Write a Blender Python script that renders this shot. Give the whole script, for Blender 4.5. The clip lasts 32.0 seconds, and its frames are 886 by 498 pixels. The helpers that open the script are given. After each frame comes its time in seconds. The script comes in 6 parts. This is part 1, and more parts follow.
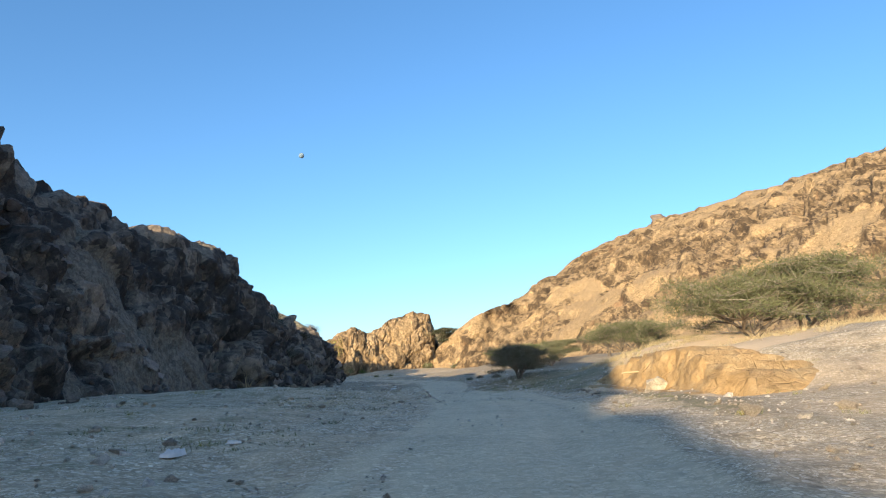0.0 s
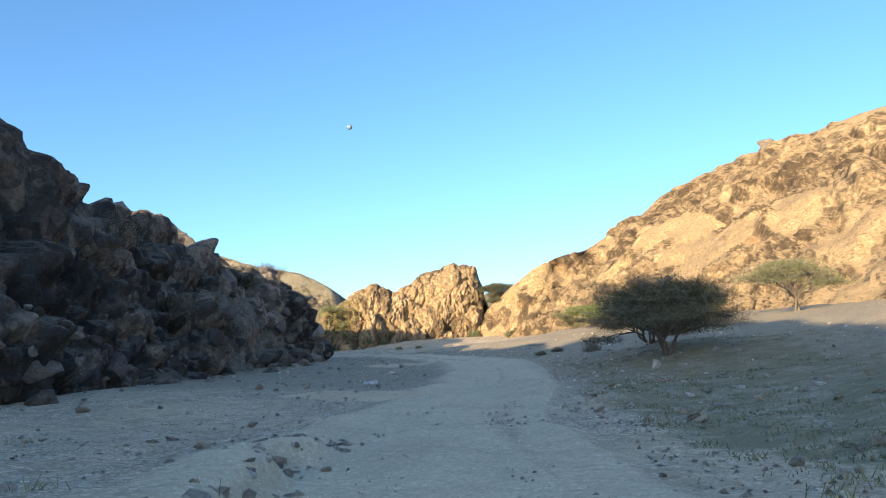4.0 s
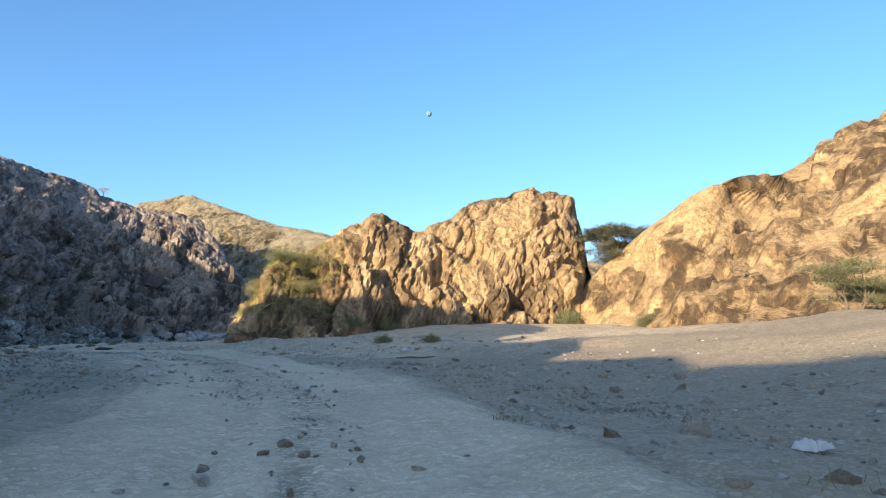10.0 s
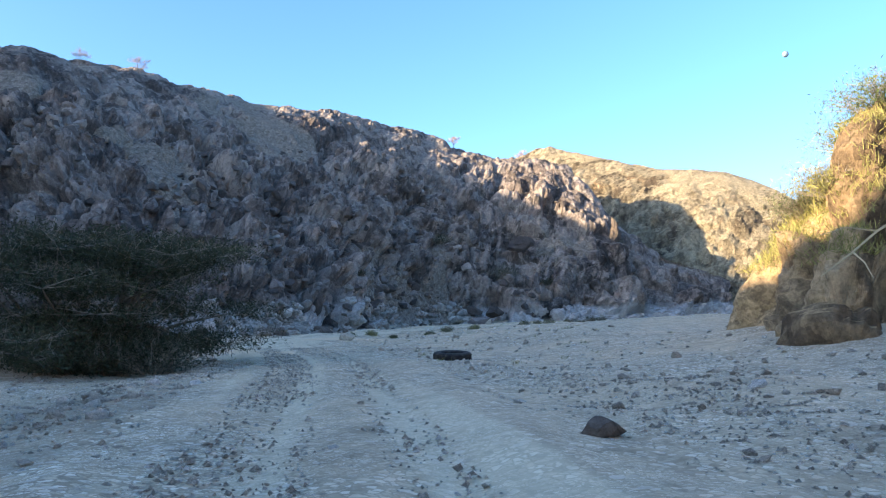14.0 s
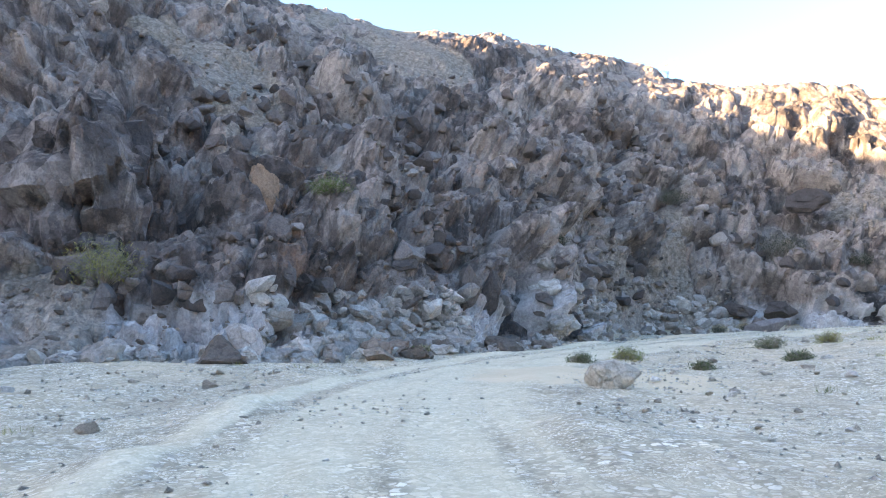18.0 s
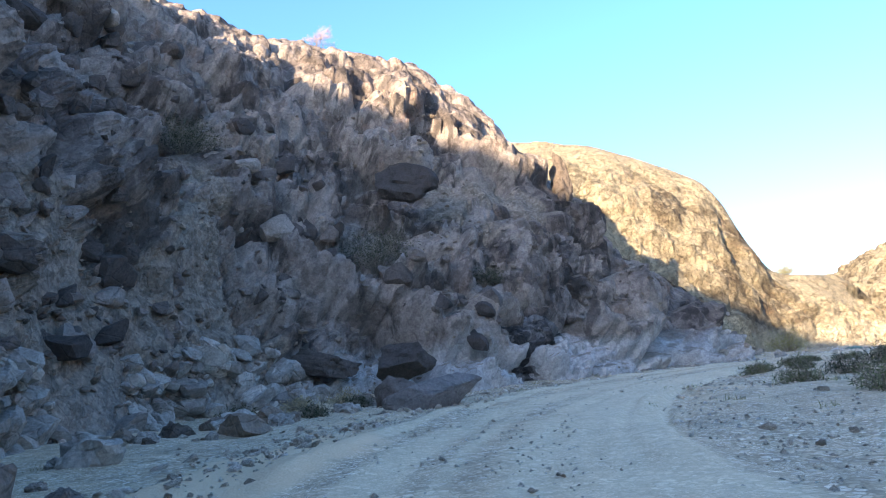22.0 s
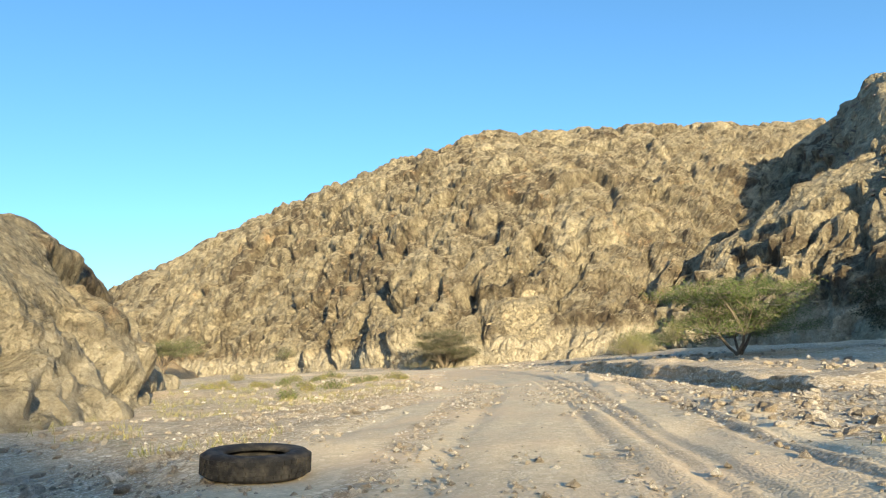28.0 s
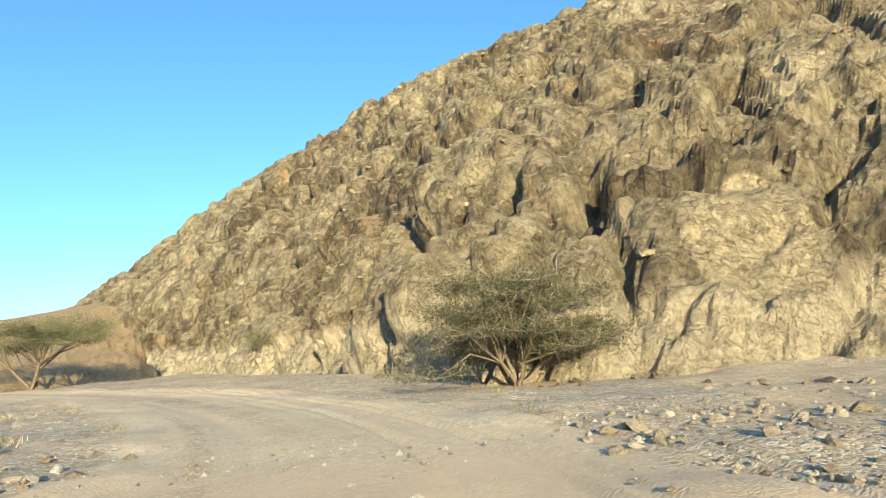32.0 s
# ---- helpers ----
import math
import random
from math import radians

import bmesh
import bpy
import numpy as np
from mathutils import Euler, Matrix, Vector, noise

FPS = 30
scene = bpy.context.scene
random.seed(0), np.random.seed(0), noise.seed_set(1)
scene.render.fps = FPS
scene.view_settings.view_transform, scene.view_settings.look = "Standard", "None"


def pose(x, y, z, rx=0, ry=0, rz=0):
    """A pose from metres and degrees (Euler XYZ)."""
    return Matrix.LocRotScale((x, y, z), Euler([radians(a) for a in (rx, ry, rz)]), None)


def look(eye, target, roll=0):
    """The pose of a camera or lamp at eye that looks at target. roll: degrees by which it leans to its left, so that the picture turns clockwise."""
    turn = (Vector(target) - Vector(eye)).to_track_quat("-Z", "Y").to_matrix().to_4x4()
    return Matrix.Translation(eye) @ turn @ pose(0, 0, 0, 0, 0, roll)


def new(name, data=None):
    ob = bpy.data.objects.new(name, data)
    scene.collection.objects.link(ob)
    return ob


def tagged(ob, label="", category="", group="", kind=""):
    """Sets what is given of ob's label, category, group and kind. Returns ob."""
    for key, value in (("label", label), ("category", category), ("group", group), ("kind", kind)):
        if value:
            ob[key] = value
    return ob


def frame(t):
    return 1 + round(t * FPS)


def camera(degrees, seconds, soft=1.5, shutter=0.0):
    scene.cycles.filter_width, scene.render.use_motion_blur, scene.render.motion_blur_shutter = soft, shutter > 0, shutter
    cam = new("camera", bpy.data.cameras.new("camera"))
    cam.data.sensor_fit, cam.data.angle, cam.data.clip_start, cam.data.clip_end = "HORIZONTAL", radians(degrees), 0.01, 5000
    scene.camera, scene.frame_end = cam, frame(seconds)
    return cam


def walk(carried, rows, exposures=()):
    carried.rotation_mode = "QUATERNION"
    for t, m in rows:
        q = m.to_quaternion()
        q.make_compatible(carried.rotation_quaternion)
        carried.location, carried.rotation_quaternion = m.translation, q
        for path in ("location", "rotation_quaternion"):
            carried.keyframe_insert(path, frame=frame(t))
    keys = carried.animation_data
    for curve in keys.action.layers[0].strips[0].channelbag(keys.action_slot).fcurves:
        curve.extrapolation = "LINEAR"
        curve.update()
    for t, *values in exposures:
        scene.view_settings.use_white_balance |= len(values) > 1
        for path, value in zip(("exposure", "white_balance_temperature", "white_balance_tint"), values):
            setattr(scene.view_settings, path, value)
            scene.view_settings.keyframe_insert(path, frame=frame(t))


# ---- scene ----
cam = camera(64.2, 32.0, 1.15)
METRES, EYE, TILT, LEAN, TURN = 310.0, 1.1, 9.9, 2.5, 0.0
SKY_STRENGTH, SUN_STRENGTH = 0.15, 4.1
EXPOSURES = [(0, 1.2, 6500, 6), (1, 1.42, 6650, 6), (3.5, 1.45, 6650, 6), (5.5, 1.7, 6600, 7), (6.2, 1.7, 6600, 7), (7, 1.15, 6600, 7), (9, 1.25, 6500, 6), (12, 1.85, 6600, 11), (14, 2.1, 6500, 11), (16.5, 2.45, 6900, 14), (18, 3.25, 8300, 20), (20.5, 3.65, 9600, 26),
             (21.3, 3.05, 7800, 18), (22, 2.35, 6500, 14), (23, 2.05, 6500, 10), (24, 1.85, 6600, 8), (26, 1.5, 6600, 5), (28, 1.35, 6550, -1), (32, 1.35, 6500, -4)]
ROWS = [
    (0.0, 0.0, 0.0, 0.0, 0.0, 0.0, -0.0),
    (0.5, 0.0008, 0.0167, -0.0028, 0.03, -1.27, 0.63),
    (1.0, 0.002, 0.0334, -0.0056, -0.48, -1.48, -0.19),
    (1.5, 0.0037, 0.05, -0.0082, -0.69, -0.72, -2.34),
    (2.0, 0.005, 0.0669, -0.0111, 0.75, -0.27, -3.65),
    (2.5, 0.0051, 0.0831, -0.0141, 3.48, -0.99, -3.35),
    (3.0, 0.0044, 0.1005, -0.0172, 5.2, -1.93, -2.11),
    (3.5, 0.0027, 0.1171, -0.0201, 5.36, -2.4, 0.13),
    (5.5, -0.0033, 0.1824, -0.034, 1.16, -2.09, 1.14),
    (6.0, -0.0023, 0.1981, -0.0365, -1.5, -4.06, -1.45),
    (6.5, -0.0003, 0.2136, -0.0388, -7.22, -1.08, -3.08),
    (7.0, 0.0007, 0.2289, -0.0413, -5.66, -0.87, -2.55),
    (7.5, 0.0007, 0.2448, -0.0436, -3.76, -1.84, -1.52),
    (8.0, 0.0004, 0.2597, -0.0459, -0.68, -2.11, -1.4),
    (8.5, -0.001, 0.2749, -0.0485, 2.05, -2.7, -0.58),
    (9.0, -0.0033, 0.2904, -0.0511, 5.23, -3.41, 0.99),
    (9.5, -0.0064, 0.3059, -0.0539, 7.97, -3.31, 1.31),
    (10.0, -0.0107, 0.3213, -0.057, 10.36, -2.98, -0.69),
    (10.5, -0.0161, 0.3369, -0.0596, 13.43, -4.46, -2.4),
    (11.0, -0.0224, 0.351, -0.062, 18.4, -5.12, 1.82),
    (11.5, -0.0305, 0.3645, -0.0641, 24.9, -5.09, 3.09),
    (12.0, -0.0393, 0.3767, -0.0662, 30.75, -5.04, 3.27),
    (12.5, -0.0489, 0.388, -0.0683, 33.69, -4.7, 3.56),
    (13.0, -0.059, 0.3985, -0.0705, 34.73, -4.84, 2.78),
    (13.5, -0.069, 0.4089, -0.0727, 35.25, -5.51, 3.19),
    (14.0, -0.0789, 0.4189, -0.0753, 37.55, -4.17, 5.05),
    (14.5, -0.0887, 0.4283, -0.0778, 41.34, -4.74, 6.43),
    (16.5, -0.1269, 0.4638, -0.0862, 44.76, -0.55, 4.29),
    (17.0, -0.1371, 0.4717, -0.0882, 46.96, -0.92, 4.31),
    (17.5, -0.1477, 0.4793, -0.0901, 49.1, -1.23, 5.59),
    (18.0, -0.1591, 0.4866, -0.0919, 50.05, -2.22, 7.27),
    (18.5, -0.1708, 0.4943, -0.0939, 50.15, -2.13, 8.54),
    (19.0, -0.1823, 0.5019, -0.0959, 47.75, -1.07, 8.44),
    (19.5, -0.1928, 0.5104, -0.098, 41.84, -1.07, 7.57),
    (20.0, -0.2013, 0.5202, -0.0999, 33.48, -2.07, 6.58),
    (20.5, -0.2081, 0.5312, -0.1022, 26.59, -2.77, 5.62),
    (21.0, -0.2138, 0.543, -0.1048, 20.97, -2.77, 4.78),
    (21.5, -0.2183, 0.5562, -0.107, 13.68, -1.01, 4.64),
    (22.0, -0.222, 0.5703, -0.1092, 7.62, -0.49, 3.51),
    (22.5, -0.2243, 0.5851, -0.1117, 2.31, -0.75, 1.46),
    (23.0, -0.225, 0.601, -0.1143, -4.01, -0.99, 1.51),
    (23.5, -0.2235, 0.6165, -0.1168, -10.74, -0.95, 1.83),
    (24.0, -0.2199, 0.632, -0.1193, -17.37, -0.97, 1.24),
    (24.5, -0.2144, 0.6471, -0.1215, -24.79, -0.64, 0.64),
    (25.0, -0.2072, 0.6616, -0.1236, -32.99, 2.02, 0.07),
    (25.5, -0.1994, 0.6755, -0.1253, -37.25, 3.95, -1.75),
    (27.5, -0.1567, 0.7254, -0.1329, -44.11, 4.1, -5.32),
    (28.0, -0.144, 0.7359, -0.134, -45.57, 3.08, -4.91),
    (28.5, -0.1308, 0.7464, -0.1351, -47.68, 2.85, -5.21),
    (29.0, -0.1173, 0.7568, -0.1364, -48.96, 3.31, -5.44),
    (29.5, -0.1036, 0.7673, -0.1375, -49.67, 4.51, -5.92),
    (30.0, -0.09, 0.7781, -0.1389, -48.52, 5.37, -7.86),
    (30.5, -0.0769, 0.7889, -0.1406, -44.55, 4.23, -7.81),
    (31.0, -0.0648, 0.8015, -0.1424, -40.15, 1.77, -7.05),
    (31.5, -0.0533, 0.8145, -0.1444, -38.04, 0.29, -5.61),
    (32.0, -0.0427, 0.8285, -0.1464, -36.92, 1.15, -3.67),
]
walk(cam, [(t, pose(0, 0, EYE, TILT, LEAN, TURN) @ pose(METRES * x, METRES * y, METRES * z, 90 + pitch, roll, yaw)) for t, x, y, z, yaw, pitch, roll in ROWS],
     EXPOSURES)

# ---- light: low sun behind the traveller's left shoulder, clear sky ----
SUN_AZ, SUN_EL = 207.0, 12.5          # compass degrees from +y towards +x, height in degrees
world = bpy.data.worlds.new("sky")
scene.world = world
world.use_nodes = True
wn = world.node_tree.nodes
sky = wn.new("ShaderNodeTexSky")
sky.sky_type, sky.sun_disc = "NISHITA", False
sky.sun_elevation, sky.sun_rotation = radians(SUN_EL), radians(SUN_AZ)
sky.air_density, sky.dust_density, sky.ozone_density, sky.altitude = 0.8, 2.0, 3.0, 600.0
wn["Background"].inputs["Strength"].default_value = SKY_STRENGTH
vivid = wn.new("ShaderNodeHueSaturation")
vivid.inputs["Saturation"].default_value = 1.14
even = wn.new("ShaderNodeGamma")
even.inputs["Gamma"].default_value = 0.9
world.node_tree.links.new(sky.outputs[0], even.inputs["Color"])
world.node_tree.links.new(even.outputs[0], vivid.inputs["Color"])
world.node_tree.links.new(vivid.outputs[0], wn["Background"].inputs["Color"])
sun = new("sun", bpy.data.lights.new("sun", "SUN"))
sun.data.energy, sun.data.angle, sun.data.color = SUN_STRENGTH, radians(0.53), (1.0, 0.77, 0.50)
to_sun = Vector((math.sin(radians(SUN_AZ)) * math.cos(radians(SUN_EL)), math.cos(radians(SUN_AZ)) * math.cos(radians(SUN_EL)), math.sin(radians(SUN_EL))))
sun.matrix_world = look(to_sun * 300, (0, 0, 0))


# ---- numeric noise, for shapes ----
def lattice(ix, iy, iz, seed):
    """A repeatable random number from 0 to 1 for each cell of a grid."""
    h = (ix.astype(np.int64) * 374761393 + iy.astype(np.int64) * 668265263 + iz.astype(np.int64) * 2147483647 + seed * 1274126177) & 0xFFFFFFFF
    h = ((h ^ (h >> 13)) * 1274126177) & 0xFFFFFFFF
    h = ((h ^ (h >> 16)) * 2246822519) & 0xFFFFFFFF
    return ((h ^ (h >> 15)) & 0xFFFFFF) / float(0xFFFFFF)


def soft_noise(p, seed=0):
    """Smooth value noise from -1 to 1."""
    i = np.floor(p)
    f = p - i
    f = f * f * f * (f * (f * 6 - 15) + 10)
    i = i.astype(np.int64)
    out = 0.0
    for a in (0, 1):
        for b in (0, 1):
            for c in (0, 1):
                w = (f[:, 0] if a else 1 - f[:, 0]) * (f[:, 1] if b else 1 - f[:, 1]) * (f[:, 2] if c else 1 - f[:, 2])
                out = out + w * lattice(i[:, 0] + a, i[:, 1] + b, i[:, 2] + c, seed)
    return out * 2 - 1


def layered(p, octaves=4, seed=0, gain=0.5):
    out, amp = 0.0, 1.0
    for k in range(octaves):
        out = out + amp * soft_noise(p * (2.03 ** k) + 17.3 * k, seed + k)
        amp *= gain
    return out


def blocks(p, seed=0):
    """Broken rock: each cell a tilted facet of its own height; also the distance to the cell's edge, and a number of the cell's own."""
    i = np.floor(p).astype(np.int64)
    n = len(p)
    f1, f2, val, own = np.full(n, 9.0), np.full(n, 9.0), np.zeros(n), np.zeros(n)
    for a in (-1, 0, 1):
        for b in (-1, 0, 1):
            for c in (-1, 0, 1):
                x, y, z = i[:, 0] + a, i[:, 1] + b, i[:, 2] + c
                q = np.stack([x + lattice(x, y, z, seed), y + lattice(x, y, z, seed + 1), z + lattice(x, y, z, seed + 2)], 1)
                d = p - q
                r = np.sqrt((d * d).sum(1))
                near = r < f1
                f2 = np.where(near, f1, np.minimum(f2, r))
                v = lattice(x, y, z, seed + 3) * 1.2 - 0.6
                for k in range(3):
                    v = v + d[:, k] * (lattice(x, y, z, seed + 4 + k) * 1.6 - 0.8)
                val = np.where(near, v, val)
                own = np.where(near, lattice(x, y, z, seed + 8), own)
                f1 = np.where(near, r, f1)
    return val, f2 - f1, own


def step(a, b, x):
    k = np.clip((x - a) / (b - a), 0, 1)
    return k * k * (3 - 2 * k)


def sheet(name, P, material, smooth=True, parent=None):
    """A mesh from a grid of points P[rows, columns, 3]."""
    m, n = P.shape[:2]
    idx = np.arange(m * n).reshape(m, n)
    quads = np.stack([idx[:-1, :-1], idx[:-1, 1:], idx[1:, 1:], idx[1:, :-1]], -1).reshape(-1, 4)
    me = bpy.data.meshes.new(name)
    me.vertices.add(m * n)
    me.vertices.foreach_set("co", P.reshape(-1))
    me.loops.add(quads.size)
    me.loops.foreach_set("vertex_index", quads.reshape(-1))
    me.polygons.add(len(quads))
    me.polygons.foreach_set("loop_start", np.arange(0, quads.size, 4))
    me.polygons.foreach_set("use_smooth", np.full(len(quads), smooth))
    me.update(calc_edges=True)
    me.materials.append(material)
    ob = new(name, me)
    ob.parent = parent
    return ob


# ---- materials ----
class Nodes:
    """Short hand for building a node material."""

    def __init__(self, name, rough=0.9, metal=0.0):
        self.mat = bpy.data.materials.new(name)
        self.mat.use_nodes = True
        self.t = self.mat.node_tree
        self.b = self.t.nodes["Principled BSDF"]
        self.b.inputs["Roughness"].default_value = rough
        self.b.inputs["Metallic"].default_value = metal
        self.b.inputs["Specular IOR Level"].default_value = 0.25
        self.co = self.t.nodes.new("ShaderNodeTexCoord").outputs["Object"]

    def put(self, socket, value):
        if isinstance(value, bpy.types.NodeSocket):
            self.t.links.new(value, socket)
        else:
            socket.default_value = value

    def noise(self, scale, detail=4.0, rough=0.6, warp=0.0, co=None):
        n = self.t.nodes.new("ShaderNodeTexNoise")
        n.inputs["Scale"].default_value, n.inputs["Detail"].default_value = scale, detail
        n.inputs["Roughness"].default_value, n.inputs["Distortion"].default_value = rough, warp
        self.put(n.inputs["Vector"], co or self.co)
        return n.outputs["Fac"]

    def stretch(self, sx, sy, sz, rx=0, ry=0, rz=0):
        n = self.t.nodes.new("ShaderNodeMapping")
        n.inputs["Scale"].default_value = (sx, sy, sz)
        n.inputs["Rotation"].default_value = (radians(rx), radians(ry), radians(rz))
        self.put(n.inputs["Vector"], self.co)
        return n.outputs[0]

    def warped(self, scale, amount, sx=1.0, sy=1.0, sz=1.0):
        """The object's coordinates, stretched and pushed about by noise."""
        nz = self.t.nodes.new("ShaderNodeTexNoise")
        nz.inputs["Scale"].default_value, nz.inputs["Detail"].default_value = scale, 4.0
        self.put(nz.inputs["Vector"], self.co)
        k = self.t.nodes.new("ShaderNodeVectorMath")
        k.operation = "MULTIPLY_ADD"
        self.put(k.inputs[0], nz.outputs["Color"])
        k.inputs[1].default_value = (amount, amount, amount)
        self.put(k.inputs[2], self.stretch(sx, sy, sz, 12, -8, 24))
        return k.outputs[0]

    def cells(self, scale, feature="F1", out="Color", co=None):
        n = self.t.nodes.new("ShaderNodeTexVoronoi")
        n.feature = feature
        n.inputs["Scale"].default_value = scale
        self.put(n.inputs["Vector"], co or self.co)
        return n.outputs[out]

    def ramp(self, fac, *stops):
        n = self.t.nodes.new("ShaderNodeValToRGB")
        while len(n.color_ramp.elements) < len(stops):
            n.color_ramp.elements.new(0.5)
        for e, (at, col) in zip(n.color_ramp.elements, stops):
            e.position = at
            e.color = (*col, 1) if isinstance(col, tuple) else (col, col, col, 1)
        self.put(n.inputs[0], fac)
        return n.outputs[0]

    def mix(self, fac, a, b, mode="MIX"):
        n = self.t.nodes.new("ShaderNodeMix")
        n.data_type, n.blend_type = "RGBA", mode
        self.put(n.inputs[0], fac)
        for s, v in ((n.inputs[6], a), (n.inputs[7], b)):
            self.put(s, (*v, 1) if isinstance(v, tuple) else v)
        return n.outputs[2]

    def math(self, op, a, b=0.0):
        n = self.t.nodes.new("ShaderNodeMath")
        n.operation = op
        self.put(n.inputs[0], a), self.put(n.inputs[1], b)
        return n.outputs[0]

    def value(self, kind, out):
        return self.t.nodes.new(kind).outputs[out]

    def axis(self, vec, k):
        n = self.t.nodes.new("ShaderNodeSeparateXYZ")
        self.put(n.inputs[0], vec)
        return n.outputs[k]

    def bump(self, height, strength, distance, after=None):
        n = self.t.nodes.new("ShaderNodeBump")
        n.inputs["Strength"].default_value, n.inputs["Distance"].default_value = strength, distance
        self.put(n.inputs["Height"], height)
        if after:
            self.put(n.inputs["Normal"], after)
        return n.outputs[0]

    def done(self, colour, normal=None):
        self.put(self.b.inputs["Base Color"], (*colour, 1) if isinstance(colour, tuple) else colour)
        if normal:
            self.put(self.b.inputs["Normal"], normal)
        return self.mat


def rock_material(name, dark, mid, light, soil, soil_from=0.80, pale_below=None, pale=(0.42, 0.42, 0.42), rust=(0.30, 0.17, 0.10), mottle=1.0, varnish=0.75, relief=1.0):
    """Weathered rock: each block of its own tone, varnish and rust stains, scree in the gullies, dust on the ledges."""
    n = Nodes(name, 0.92)

    def attribute(key):
        a = n.t.nodes.new("ShaderNodeAttribute")
        a.attribute_name = key
        return a.outputs["Fac"]

    lean = n.stretch(1, 1, 0.45, 12, 0, 20)
    grain = n.noise(2.6, 10, 0.75, 0.3)
    speck = n.noise(11.0, 6, 0.7)
    big = n.warped(0.5, 1.3, 1, 1, 0.7)
    fine_co = n.warped(1.6, 0.45, 1, 1, 0.75)
    facet = n.math("ADD", n.math("MULTIPLY", n.math("SUBTRACT", n.axis(n.cells(0.75, co=big), 0), 0.5), 0.40 * mottle), n.math("MULTIPLY", n.math("SUBTRACT", n.axis(n.cells(2.4, co=fine_co), 1), 0.5), 0.32 * mottle))
    tone = n.math("ADD", n.math("ADD", attribute("tone"), facet), n.math("MULTIPLY", n.math("SUBTRACT", n.noise(0.33, 8, 0.72, 0.7), 0.5), 0.9))
    col = n.ramp(tone, (0.26, dark), (0.50, mid), (0.76, light))
    col = n.mix(n.ramp(n.noise(0.42, 7, 0.7, 0.8, lean), (0.51, 0.0), (0.58, varnish)), col, dark)
    col = n.mix(n.ramp(n.noise(0.19, 6, 0.7, 1.0), (0.60, 0.0), (0.70, 0.55)), col, rust)
    col = n.mix(n.ramp(n.noise(0.8, 8, 0.75, 0.6), (0.60, 0.0), (0.66, 0.4)), col, light)
    if pale_below is not None:
        z = n.math("ADD", n.axis(n.value("ShaderNodeNewGeometry", "Position"), 2), n.math("MULTIPLY", n.math("SUBTRACT", n.noise(0.20, 6, 0.65), 0.5), 4.5))
        washed = n.ramp(n.math("DIVIDE", z, pale_below * 2), (0.40, 1.0), (0.60, 0.0))
        col = n.mix(n.math("MULTIPLY", washed, 0.85), col, n.mix(n.noise(0.9, 7, 0.7, 0.5), tuple(c * 0.6 for c in pale), tuple(min(1, c * 1.25) for c in pale)))
    chips = n.axis(n.cells(3.2), 0)
    chips2 = n.axis(n.cells(8.5), 1)
    loose = n.ramp(n.math("MULTIPLY", n.math("ADD", chips, chips2), 0.5), (0.15, tuple(c * 0.6 for c in soil)), (0.55, soil), (0.9, tuple(min(1, c * 1.3) for c in soil)))
    lies = n.ramp(n.math("ADD", attribute("scree"), n.math("MULTIPLY", n.math("SUBTRACT", n.noise(0.6, 6), 0.5), 0.7)), (0.42, 0.0), (0.62, 0.9))
    col = n.mix(lies, col, loose)
    up = n.axis(n.value("ShaderNodeNewGeometry", "Normal"), 2)
    dusty = n.ramp(n.math("ADD", up, n.math("MULTIPLY", n.math("SUBTRACT", n.noise(0.9, 6), 0.5), 0.5)), (soil_from - 0.06, 0.0), (soil_from + 0.06, 0.8))
    col = n.mix(dusty, col, n.mix(n.noise(5.0, 6), tuple(c * 0.65 for c in soil), tuple(min(1, c * 1.25) for c in soil)))
    col = n.mix(0.85, col, n.ramp(grain, (0.30, 0.52), (0.5, 1.0), (0.70, 1.4)), "MULTIPLY")
    col = n.mix(0.6, col, n.ramp(speck, (0.30, 0.55), (0.5, 1.0), (0.72, 1.45)), "MULTIPLY")
    joint = n.ramp(n.cells(0.75, "DISTANCE_TO_EDGE", "Distance", big), (0.0, 0.0), (0.055, 1.0))
    crack = n.ramp(n.cells(2.4, "DISTANCE_TO_EDGE", "Distance", fine_co), (0.0, 0.0), (0.07, 1.0))
    gap = n.ramp(n.noise(0.7, 5, 0.65), (0.46, 0.0), (0.54, 1.0))       # seams come and go
    seams = n.math("MAXIMUM", n.math("MULTIPLY", joint, crack), gap)
    b0 = n.bump(n.axis(n.cells(2.4, co=fine_co), 2), 0.8, 0.22)
    b1 = n.bump(seams, min(1, 0.5 * relief), 0.14 * relief, b0)
    b2 = n.bump(grain, min(1, 0.8 * relief), 0.13 * relief, b1)
    b3 = n.bump(n.mix(lies, speck, chips), 0.8, 0.07, b2)
    return n.done(col, b3)


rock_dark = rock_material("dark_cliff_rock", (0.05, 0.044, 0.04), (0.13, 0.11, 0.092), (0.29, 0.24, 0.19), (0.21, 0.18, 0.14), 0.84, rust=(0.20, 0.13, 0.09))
rock_cliff = rock_material("broken_cliff_rock", (0.062, 0.053, 0.048), (0.178, 0.148, 0.131), (0.318, 0.272, 0.237), (0.262, 0.218, 0.172), 0.84, 2.1, (0.56, 0.555, 0.54), rust=(0.33, 0.20, 0.14), mottle=0.65)
rock_tan = rock_material("tan_sunlit_rock", (0.078, 0.055, 0.034), (0.22, 0.156, 0.09), (0.40, 0.29, 0.165), (0.43, 0.305, 0.165), 0.82, rust=(0.36, 0.21, 0.11), mottle=0.8)
